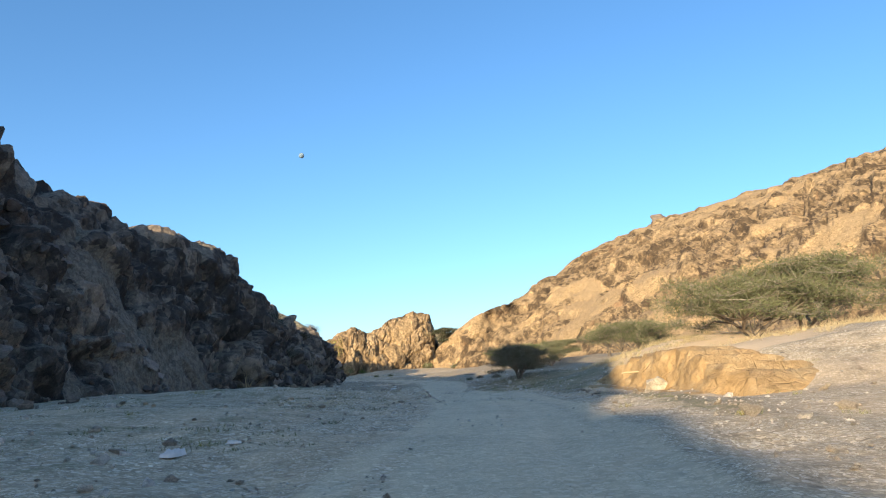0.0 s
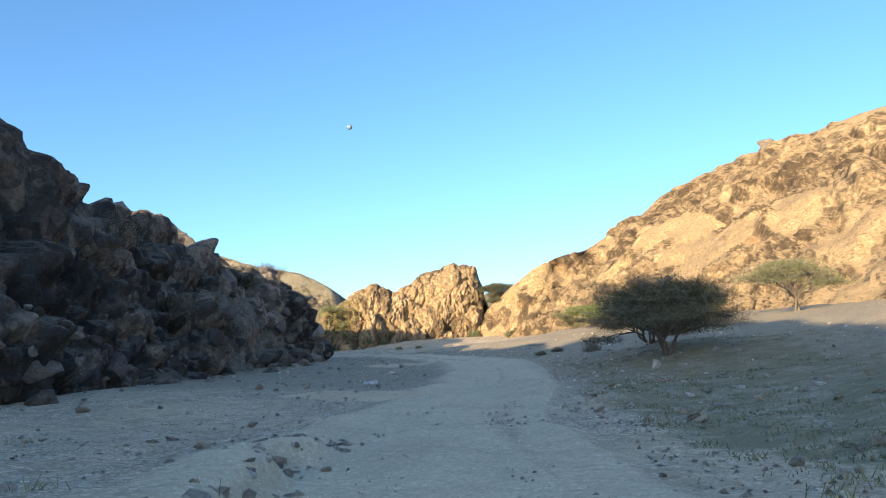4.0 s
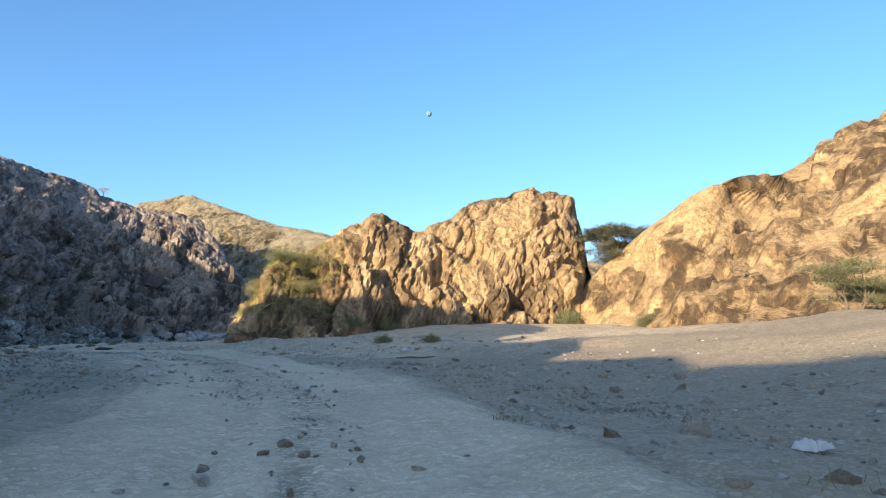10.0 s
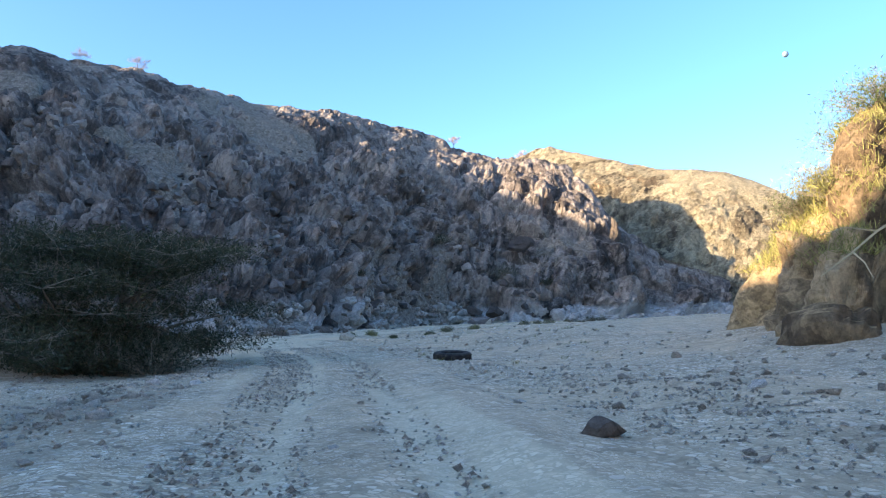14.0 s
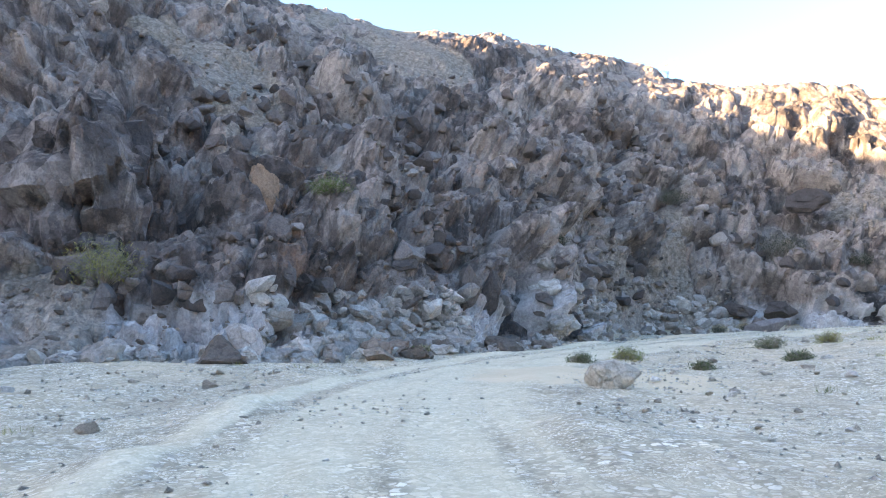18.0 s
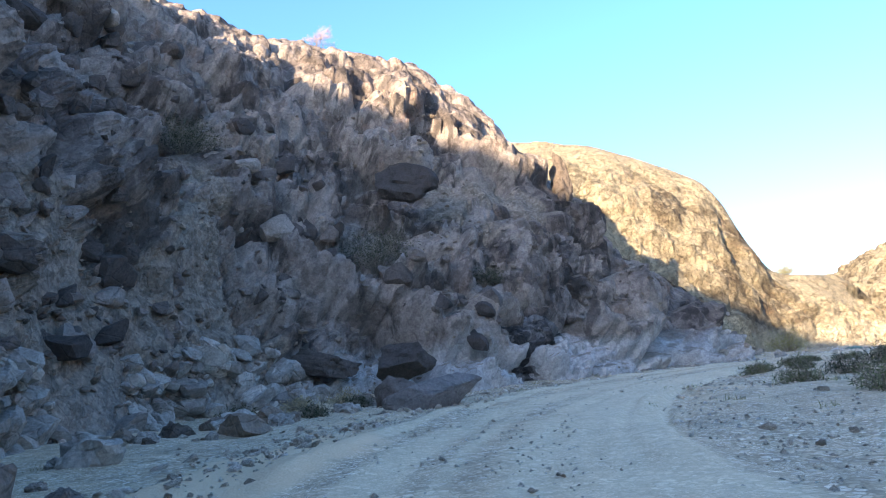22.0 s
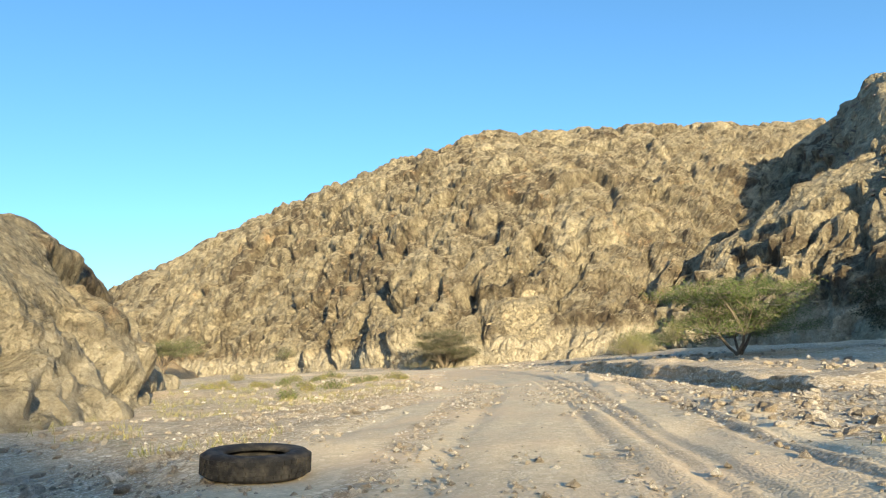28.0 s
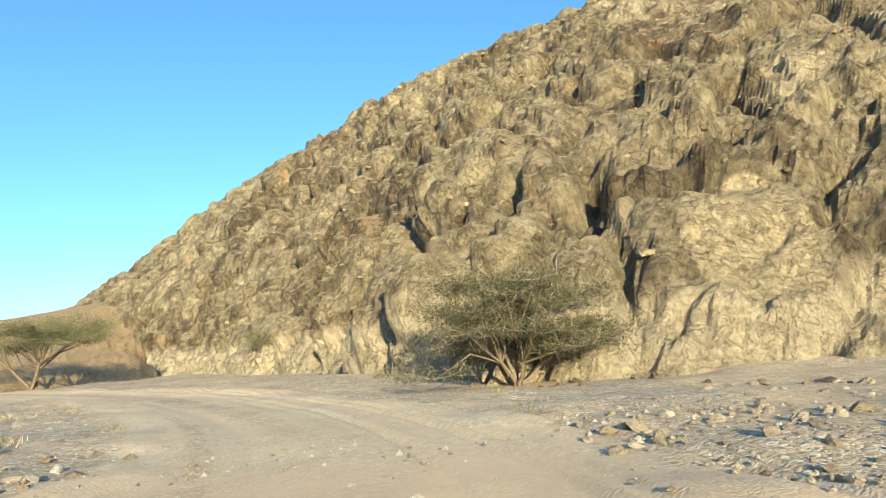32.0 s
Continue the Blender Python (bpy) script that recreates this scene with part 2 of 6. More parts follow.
rock_fin = rock_material("golden_ridge_rock", (0.105, 0.075, 0.046), (0.29, 0.208, 0.12), (0.46, 0.34, 0.20), (0.43, 0.305, 0.165), 0.84, rust=(0.38, 0.22, 0.11), mottle=0.5)
rock_end = rock_material("ribbed_brown_rock", (0.085, 0.066, 0.045), (0.245, 0.208, 0.138), (0.39, 0.338, 0.23), (0.40, 0.338, 0.22), 0.76, 2.4, (0.50, 0.44, 0.32), rust=(0.40, 0.26, 0.14), mottle=0.4, varnish=0.5, relief=2.0)
rock_grey = rock_material("banded_grey_rock", (0.055, 0.052, 0.052), (0.15, 0.142, 0.137), (0.33, 0.31, 0.29), (0.30, 0.26, 0.21), 0.95, 0.8, (0.33, 0.32, 0.31), rust=(0.24, 0.17, 0.13), mottle=0.9, relief=1.8)
rock_slope = rock_material("sandy_slope", (0.22, 0.155, 0.09), (0.37, 0.265, 0.15), (0.44, 0.32, 0.185), (0.44, 0.325, 0.185), 0.70)


# ---- the hills ----
HILLS = []                              # the points of each hill's surface, in the order they are built


def spread(stations, count, focus=None):
    """Even steps along a row of stations, smooth between them."""
    s = np.array(stations, float)
    mid = s[:, :2] * 0.6 + s[:, 3:5] * 0.4
    d = np.r_[0, np.cumsum(np.linalg.norm(np.diff(mid, axis=0), axis=1))]
    u = np.linspace(0, d[-1], count)
    if focus:                              # more steps where the weight is higher
        w = np.interp(np.linspace(0, d[-1], 400), d, np.interp(np.arange(len(d)), *zip(*focus)))
        c = np.r_[0, np.cumsum((w[1:] + w[:-1]) / 2)]
        u = np.interp(np.linspace(0, c[-1], count), c, np.linspace(0, d[-1], 400))
    out = np.stack([np.interp(u, d, s[:, k]) for k in range(s.shape[1])], 1)
    k = max(1, int(count * 0.012))
    pad = np.pad(out, ((k, k), (0, 0)), mode="edge")
    return sum(pad[j:j + count] for j in range(2 * k + 1)) / (2 * k + 1)


def hill(name, label, stations, material, length, rows, bulge, rough, cell, seed, back=(30.0, 0.3), rib=None, wave=1.0, scree=-0.15, focus=None, low=1.0, calm=0.65, edges=(), hollows=(), wear=1, talus=0.0, paler=None, patchy=0.36):
    """A hillside from foot to crest and down behind. stations: foot x, y, z, crest x, y, z. rough: how far the blocks stand out. cell: size of the
    blocks along x, y, z. rib: ribs that run up the face, (spacing, depth, slant). edges: overlapping slabs
    that end in a dark cleft, (foot y, how far they stand out, height up to which they run). hollows: dark
    caves, (foot y, height, depth). talus: how far loose scree covers the lower slope.
    paler: the rock grows paler from one y to another."""
    s = spread(stations, length, focus)
    foot, top = s[:, :3].copy(), s[:, 3:6]
    out = top - foot
    out[:, 2] = 0
    out /= np.linalg.norm(out, axis=1, keepdims=True) + 1e-6
    foot = foot - out * 0.7
    v = np.linspace(0, 1, rows)
    rear = max(6, rows // 5)
    w = np.linspace(0, 1, rear + 1)[1:]
    face = foot[:, None] + (top - foot)[:, None] * v[None, :, None]
    face[:, :, 2] = foot[:, 2:3] + (top[:, 2:3] - foot[:, 2:3]) * (1 - (1 - v[None, :]) ** bulge)
    behind = top[:, None] + out[:, None] * (w * back[0])[None, :, None]
    behind[:, :, 2] = top[:, 2:3] * (1 - (1 - back[1]) * (w[None, :] ** 1.4))
    P = np.concatenate([face, behind], 1)
    # even steps up the slope
    Q = P.copy()
    total = rows + rear
    seg = np.r_[0, np.cumsum(np.linalg.norm(np.diff(face.mean(0), axis=0), axis=1))]
    even = np.interp(np.linspace(0, 1, rows) ** low * seg[-1], seg, v)
    face = foot[:, None] + (top - foot)[:, None] * even[None, :, None]
    face[:, :, 2] = foot[:, 2:3] + (top[:, 2:3] - foot[:, 2:3]) * (1 - (1 - even[None, :]) ** bulge)
    P[:, :rows] = face
    du, dv = np.gradient(P, axis=0), np.gradient(P, axis=1)
    N = np.cross(du, dv)
    N /= np.linalg.norm(N, axis=2, keepdims=True) + 1e-9
    flip = np.sign((N[:, : rows // 2] * (-out[:, None] + np.array([0, 0, 0.6]))).sum(2).mean())
    N = (N * flip).reshape(-1, 3)
    p = P.reshape(-1, 3)
    warp = np.stack([layered(p * 0.11 + k * 31, 3, seed + 50 + k) for k in range(3)], 1)
    q = p + warp * 1.3
    tilt = np.array(Euler((radians(14), radians(-9), radians(25))).to_matrix())
    q = q @ tilt.T
    c = np.array(cell)
    b1, e1, o1 = blocks(q / c, seed)
    b2, e2, o2 = blocks(q / (c * 0.38) + 7, seed + 11)
    b3, e3, o3 = blocks(q / (c * 0.15) + 3, seed + 23)
    b4, e4, o4 = blocks(q / (c * 0.065) + 5, seed + 37)
    # outcrops stand out, gullies between them hold scree
    firm = step(scree - 0.22, scree + 0.18, layered(p * np.array([0.10, 0.10, 0.05]), 3, seed + 80) + 0.5 * (o1 - 0.5))
    firm = firm * (1 - talus * (1 - np.tile(np.r_[step(0.10, 0.42, v), np.ones(rear)], length)))
    d = rough * ((0.25 + 1.05 * firm) * b1 + (0.15 + 0.5 * firm) * b2)
    d -= rough * firm * (1.15 * np.exp(-e1 * 9) + 0.65 * np.exp(-e2 * 8))
    g = d.reshape(length, total)
    for _ in range(wear):                   # wear the steps between the blocks
        g = np.pad(g, 1, mode="edge")
        g = (g[:-2, 1:-1] + g[2:, 1:-1] + 2 * g[1:-1, 1:-1]) / 4
        g = np.pad(g, ((0, 0), (1, 1)), mode="edge")
        g = (g[:, :-2] + g[:, 2:] + 2 * g[:, 1:-1]) / 4
    d = g.reshape(-1)
    d += rough * ((0.10 + 0.18 * firm) * b3 + (0.05 + 0.06 * firm) * b4 - firm * (0.28 * np.exp(-e3 * 7) + 0.05 * np.exp(-e4 * 6)))
    d += rough * 0.8 * (firm - 0.5)
    d += wave * rough * 0.7 * layered(p / (c.mean() * 2.4), 3, seed + 70)
    d += 0.05 * layered(p * 1.7, 2, seed + 75)
    if rib:
        reach = np.r_[0, np.cumsum(np.linalg.norm(np.diff(foot, axis=0), axis=1))]
        lane = np.repeat(reach, total)
        sway = 3.0 * layered(p * 0.075, 3, seed + 90) + 0.9 * layered(p * 0.35, 3, seed + 93)
        phase = (lane + rib[2] * p[:, 2] + sway) / rib[0]
        saw = phase - np.floor(phase)
        high = np.clip((p[:, 2] - 5) / 20, 0, 0.8)
        own_depth = 0.2 + 1.3 * lattice(np.floor(phase), np.floor(phase) * 0, np.floor(phase) * 0, seed) ** 2
        d += rib[1] * (np.minimum(saw / 0.07, 1) * (1 - saw) ** 0.8 - 0.4) * (1 - high) * own_depth * (0.75 + 0.6 * layered(p * 0.16, 2, seed + 95))
        for at_y, out_by, up_to in edges:
            k = int(np.abs(foot[:, 1] - at_y).argmin())
            x = lane - reach[k] + rib[2] * p[:, 2] + 0.5 * sway * step(0, 6, p[:, 2]) + 0.35 * layered(p * 0.55, 3, seed + 97)
            runs = 1 - step(up_to * 0.7, up_to, p[:, 2])
            d += runs * np.where(x > 0, out_by * np.exp(-np.abs(x) / 4.5) * np.minimum(x / 0.35 + 0.2, 1), -0.9 * out_by * np.exp(-np.abs(x) / 0.8))
        for at_y, at_z, deep in hollows:
            k = int(np.abs(foot[:, 1] - at_y).argmin())
            d -= deep * np.exp(-((lane - reach[k] - 0.15 * (p[:, 2] - at_z)) / 0.55) ** 2 - ((p[:, 2] - at_z) / 1.3) ** 2)
    # where the steps up the slope are finer than those along it, smooth them to one size
    g = d.reshape(length, total)
    along_step = np.linalg.norm(np.gradient(P[:, rows // 3], axis=0), axis=1)
    up_step = np.linalg.norm(np.diff(P[:, :rows], axis=1), axis=2).mean(1)
    for k in range(24):
        m = k < (along_step / up_step) ** 2 * 0.8
        if not m.any():
            break
        q = np.pad(g[m], ((0, 0), (1, 1)), mode="edge")
        g[m] = (q[:, :-2] + q[:, 2:] + 2 * q[:, 1:-1]) / 4
    d = g.reshape(-1)
    grow = np.tile(np.r_[(step(-0.02, 0.10, v) * 0.75 + 0.25) * (1 - calm * step(0.55, 1.0, v)), (1 - calm) * (1 - 0.5 * w)], length)
    p = p + N * (d * grow)[:, None]
    HILLS.append(p)
    ob = sheet(name, p.reshape(P.shape), material, False)
    tone = 0.19 + 0.5 * (0.36 - patchy) + patchy * o1 + 0.20 * o2 + 0.05 * layered(p * 0.07, 3, seed + 60) + (paler[2] * step(paler[0], paler[1], p[:, 1]) if paler else 0)
    for key, value in (("tone", tone), ("scree", 1 - firm)):
        att = ob.data.attributes.new(key, "FLOAT", "POINT")
        att.data.foreach_set("value", value.astype(np.float32))
    return tagged(ob, label, "hill", kind="structure")


LEFT = [(-15, -70, -1, -30, -72, 16.6), (-15.6, -38.5, -1, -30, -38.5, 16.4), (-16, -31, -1, -30, -31, 22.0), (-16, -24, -1, -30, -24, 22.8), (-18, 0, -1, -29, 2, 25), (-18.5, 22, -1, -28, 24, 22.5), (-18.3, 34, -1, -27.5, 37, 17.8), (-18, 45, -1, -26, 50, 14.3),
        (-17.5, 57, -1, -23.5, 60, 14.3), (-16.6, 63, -1, -20.2, 65.5, 13.4), (-16.3, 65.5, -1, -19.3, 67.8, 12.6), (-16.3, 67.5, -1, -19, 69.6, 9.2), (-16.3, 72, -1, -19.3, 73.5, 9.0), (-16.5, 80, -1, -20.2, 82, 9.7), (-15.8, 88, -1, -20, 89, 8.0),
        (-15.3, 97, -1, -19, 97, 7.8), (-15.2, 104, -1, -18, 102.5, 7.6), (-20, 111, -1, -25, 105.5, 9.5), (-29, 115, -1, -33, 107.5, 15.7), (-42, 117, -1, -46, 105, 17.2), (-55, 118, -1, -60, 100, 16.2), (-64, 118, -1, -80, 84, 22)]
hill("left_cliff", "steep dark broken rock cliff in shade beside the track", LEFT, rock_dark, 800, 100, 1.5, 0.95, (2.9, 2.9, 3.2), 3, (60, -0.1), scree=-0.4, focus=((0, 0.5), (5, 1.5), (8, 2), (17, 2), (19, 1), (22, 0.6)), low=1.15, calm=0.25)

RIGHT = [(52, -40, 1, 120, 20, 42), (48, 20, 2, 125, 95, 49), (44, 70, 3, 119, 160, 50), (35, 100, 3, 100, 197, 48.6), (25, 124, 2.5, 72, 215, 44.5),
         (17, 141, 2, 45, 205, 34), (10, 150, 1.5, 30, 198, 24.5), (6, 155, 1, 15, 172, 16), (3, 158, 1, 10.5, 163.5, 15.3), (0, 161, 1, 6, 167, 12), (-2.5, 163.5, 1, 1.2, 168.6, 8.9), (-4, 166, 1, -2, 172, 6)]
hill("right_hill", "tall sunlit tan hillside with dark rock bands", RIGHT, rock_tan, 430, 160, 1.5, 1.25, (5.0, 5.0, 9), 5, (80, -0.08), wave=1.3, scree=-0.3, talus=0.4)

FIN = [(-34, 162, -1, -31, 165, 2.5), (-31.5, 154, -1, -29, 161, 6), (-28, 150, -1, -26.5, 160.5, 8.3), (-23.5, 151.5, -1, -24, 163, 10.6), (-20, 153.5, -1, -20, 161.7, 12.2),
       (-16, 156.5, -1, -16.7, 164, 10.6), (-12.5, 159, -1, -12.5, 167, 14.0), (-8, 162, -1, -6.8, 171.5, 16.2), (-4, 164, -1, -2.8, 172.5, 15.2), (-1.8, 165, -1, -1.3, 174, 8.5)]
hill("rock_fin", "jagged golden rock ridge with vertical cracks", FIN, rock_fin, 320, 140, 1.5, 0.95, (3.6, 3.6, 6.5), 8, (24, -0.2), scree=-0.5)

NORTH = [(-58, 117, -1, -78, 80, 26), (-74, 119, -1, -104, 90, 31), (-85, 130, -1, -128, 112, 42), (-88, 143, -1, -136, 134, 46), (-82, 153, -1, -121, 151, 37), (-73, 158, -1, -113, 164, 34), (-70.5, 164, -1, -115, 181, 35),
         (-72, 171, -1, -113, 198, 34.2), (-73.5, 178, -1, -109, 210, 35.2), (-76.5, 187, -1, -102, 217, 33.7), (-79.5, 195, -1, -96, 223, 30.2), (-78, 201, -1, -90, 227, 27.5), (-74, 206.5, -1, -84, 230.5, 26),
         (-68.5, 212.5, -1, -78.5, 232, 25.2), (-66, 215.5, -1, -73, 230.5, 20.8), (-64.6, 218, -1, -70.3, 230, 16.8), (-63.5, 220, -1, -66.5, 229.6, 13.6), (-58, 229, -1, -61, 237, 9), (-53, 238, -1, -55, 244, 6)]
hill("north_cliff", "long rubbly cliff of dark broken rock", NORTH, rock_cliff, 660, 265, 1.25, 1.25, (4.8, 4.8, 4.6), 12, (60, -0.08), wave=2.0, scree=-0.6, paler=(160, 184, 0.15), focus=((0, 0.5), (3, 0.8), (5, 2.6), (13, 2.6), (16, 1.6), (18, 1)), low=1.3)

EAST = [(-130, 255, 8, -125, 285, 40), (-100, 250, 8, -102, 272, 39), (-75, 240, 2, -76, 266, 29.6), (-62, 236, -1, -61, 263.5, 26.2), (-55, 239, -1, -53.5, 262.5, 22.6), (-51, 243, -1, -48.5, 259.5, 18.6),
        (-48.4, 246.5, -1, -46.8, 256, 11.5), (-45.5, 247.5, -1, -44, 258, 8.3), (-41, 247.5, -1, -39, 262, 8.4), (-35, 254.5, -1, -35.5, 266, 8.4), (-28, 265, -1, -31.5, 271, 7.6), (-25, 276, -1, -32, 282, 7), (-28, 300, -1, -40, 300, 8)]
hill("east_hill", "sunlit tan rock hill ending in a low bluff", EAST, rock_end, 460, 130, 1.4, 0.7, (4.2, 4.2, 6), 21, (70, -0.08), wear=2, scree=-0.35)

END = [(-6, 400, -1, 22.5, 459.4, 16.6), (1, 375, -1, 27.5, 421.9, 21.9), (5, 348, -1, 32.5, 376.9, 30.4), (8, 320, -1, 38.8, 346.9, 34.4), (7, 300, -1, 42.5, 333.2, 36.3), (4, 288, -1, 48.8, 325.7, 38.7), (1.5, 278, -1, 60.0, 315.7, 42.8), (3, 273, -1, 73.8, 305.7, 42.9), (7, 268, -1, 87.5, 295.7, 43.9), (13, 264, -1, 103.8, 283.2, 43.9), (24, 260, -1, 120.0, 271.9, 43.7), (42, 256, -1, 136.3, 264.4, 47.2)]
hill("end_hill", "broad brown hillside with slanting rock ribs", END, rock_end, 580, 230, 1.3, 0.95, (6.4, 6.4, 11.0), 33, (90, -0.08), rib=(5.6, 1.7, -0.65), calm=0.1, scree=-1.05, wear=1, patchy=0.18, edges=((321, 1.6, 8), (306.3, 2.6, 12), (290.5, 3.0, 17), (277.2, 1.8, 6)), hollows=((279, 7.0, 2.0), (276, 7.2, 2.0)), focus=((0, 0.6), (2, 1), (4, 2), (9, 2), (11, 0.8)), low=1.15)

SOUTH = [(-44, 203, -1, -41, 200, 0.5), (-42, 206, -1, -37, 200.5, 7), (-39, 209, -1, -33, 202, 12.5), (-29, 217, -1, -13, 206, 14), (-10, 232, -1, 6, 219, 12), (8, 243, -1, 30, 233, 13), (22, 252, -1, 55, 247, 32.5),
         (34, 257, 0, 72, 263, 30.5), (44, 263, 3, 86, 280, 26), (54, 271, 6, 98, 302, 20)]
hill("south_hill", "shaded scree-covered back of the hills", SOUTH, rock_end, 300, 130, 1.3, 1.0, (4, 4, 5), 41, (14, -0.3), calm=0.3)

SPUR = [(15.5, 264, -1, 24, 268, 5), (13, 259, -1, 28, 262, 10.5), (12.5, 253, -1, 34, 254, 16), (13.5, 246, -1, 38, 245, 19.5), (17, 238, -1, 43, 236, 21), (22, 230, -1, 48, 226, 21)]
hill("scree_spur", "scree-covered rocky spur in grazing sunlight", SPUR, rock_end, 150, 110, 1.2, 1.0, (3.4, 3.4, 3.8), 61, (26, -0.2), calm=0.3, scree=-0.1)

SADDLE = [(-90, 315, -1, -95, 385, 20), (-40, 318, -1, -40, 376, 12), (-26, 316, -1, -24, 368, 9), (-8, 316, -1, -3, 370, 8.5), (6, 330, -1, 14, 384, 12)]
hill("sandy_saddle", "pale sandy slope closing the valley", SADDLE, rock_slope, 160, 50, 1.2, 0.4, (6, 6, 6), 51, (80, -0.1))


# ---- the valley floor and the track ----
LINE = np.array([pose(0, 0, EYE, TILT, LEAN, TURN) @ Vector((METRES * r[1], METRES * r[2], METRES * r[3])) for r in ROWS])
LINE = np.concatenate([[LINE[0] + np.array([-0.3, -1, 0]) * k for k in (60, 30, 12)], LINE, [(x, y, LINE[-1, 2]) for x, y in ((-9.6, 267), (-7.4, 274), (-6.2, 283), (-6, 294), (-7, 308), (-10, 325))]])
run = np.r_[0, np.cumsum(np.linalg.norm(np.diff(LINE[:, :2], axis=0), axis=1))]
fine = np.arange(0, run[-1], 0.8)
LINE = np.stack([np.interp(fine, run, LINE[:, k]) for k in range(3)], 1)
for _ in range(12):
    LINE[1:-1] = (LINE[:-2] + LINE[1:-1] * 2 + LINE[2:]) / 4
way = np.gradient(LINE[:, :2], axis=0)
way /= np.linalg.norm(way, axis=1, keepdims=True)
CAR = 1.2                               # the eye's height over the track


def beside(xy):
    """For points: the place along the track, the distance to its right, and the track's height near there."""
    s, lat, h = np.zeros(len(xy)), np.zeros(len(xy)), np.zeros(len(xy))
    for a in range(0, len(xy), 20000):
        part_xy = xy[a:a + 20000]
        d = part_xy[:, None, :] - LINE[None, ::2, :2]
        r2 = (d * d).sum(2)
        k = r2.argmin(1) * 2
        dd = part_xy - LINE[k, :2]
        lat[a:a + 20000] = dd[:, 0] * way[k, 1] - dd[:, 1] * way[k, 0]
        s[a:a + 20000] = k * 0.8
        wgt = np.exp(-r2 / (2 * 7.0 ** 2)) + 1e-6 * np.exp(-r2 / (2 * 40.0 ** 2)) + 1e-12
        h[a:a + 20000] = (wgt * (LINE[None, ::2, 2] - CAR)).sum(1) / wgt.sum(1)
    return s, lat, h


def dug(s, lat):
    """How far the flood has cut the ground beside the track: down into the gravel near the end, out of the sandy rise near the start."""
    low = step(342, 350, s) * (1 - step(368, 380, s))
    near = step(80, 90, s) * (1 - step(91, 98.5, s))
    return low, near




def ground_at(xy, fine_relief=True):
    """The height of the valley floor."""
    s, lat, h = beside(xy)
    r = np.abs(lat)
    x, y = xy[:, 0], xy[:, 1]
    early = 1 - step(165, 200, s)
    h = h + early * step(3, 32, lat) * 3.0 + 1.5 * np.exp(-(((x - 15) / 7) ** 2 + ((y - 42) / 9) ** 2)) + (1 - early) * (1 - step(335, 352, s)) * step(5, 15, lat) * 0.6
    low, near = dug(s, lat)
    h = h - 0.30 * low * step(2.8, 5.6, lat) * (1 - 0.9 * step(7.6, 8.8, lat)) + 1.12 * near * step(8.0, 9.4, lat) * (1 - 0.5 * step(13, 26, lat))
    h = h + step(4, 14, -lat) * 0.25 + 0.75 * np.exp(-(((x - 9.5) / 4.0) ** 2 + ((y - 79) / 7) ** 2))
    # the ragged bank left of the track, near its start
    h = h + 0.36 * step(88, 97, s) * (1 - step(112, 122, s)) * step(1.95, 2.3, -lat + 0.35 * layered(np.column_stack([xy * 0.8, s * 0]), 3, 79))
    h = h + 1.4 * step(146, 163, y) * step(-36, -26, x) * step(200, 170, y)
    p = np.column_stack([xy, np.zeros(len(xy))])
    h = h + 0.28 * layered(p * 0.09, 3, 5) * step(2, 7, r)
    if fine_relief:
        off = step(1.5, 2.6, r)
        h = h + (0.02 + 0.07 * off) * layered(p * 0.55, 4, 9)
    far = np.hypot(x + 20, y - 150)
    return h + step(260, 900, far) * 6


gx = np.r_[-4500, -2000, -900, -450, -260, -180, -140, np.arange(-106, 52, 0.85), 70, 100, 150, 260, 450, 900, 2000, 4500]
gy = np.r_[-4500, -2000, -900, -400, -180, -90, -50, -25, np.arange(-12, 330, 0.85), 360, 400, 480, 650, 1000, 2000, 4500]
XY = np.stack(np.meshgrid(gx, gy, indexing="ij"), -1)
flat = XY.reshape(-1, 2)
S, LAT, _ = beside(flat)
H = ground_at(flat) - 0.16 * (1 - step(3.8, 4.7, np.abs(LAT)))


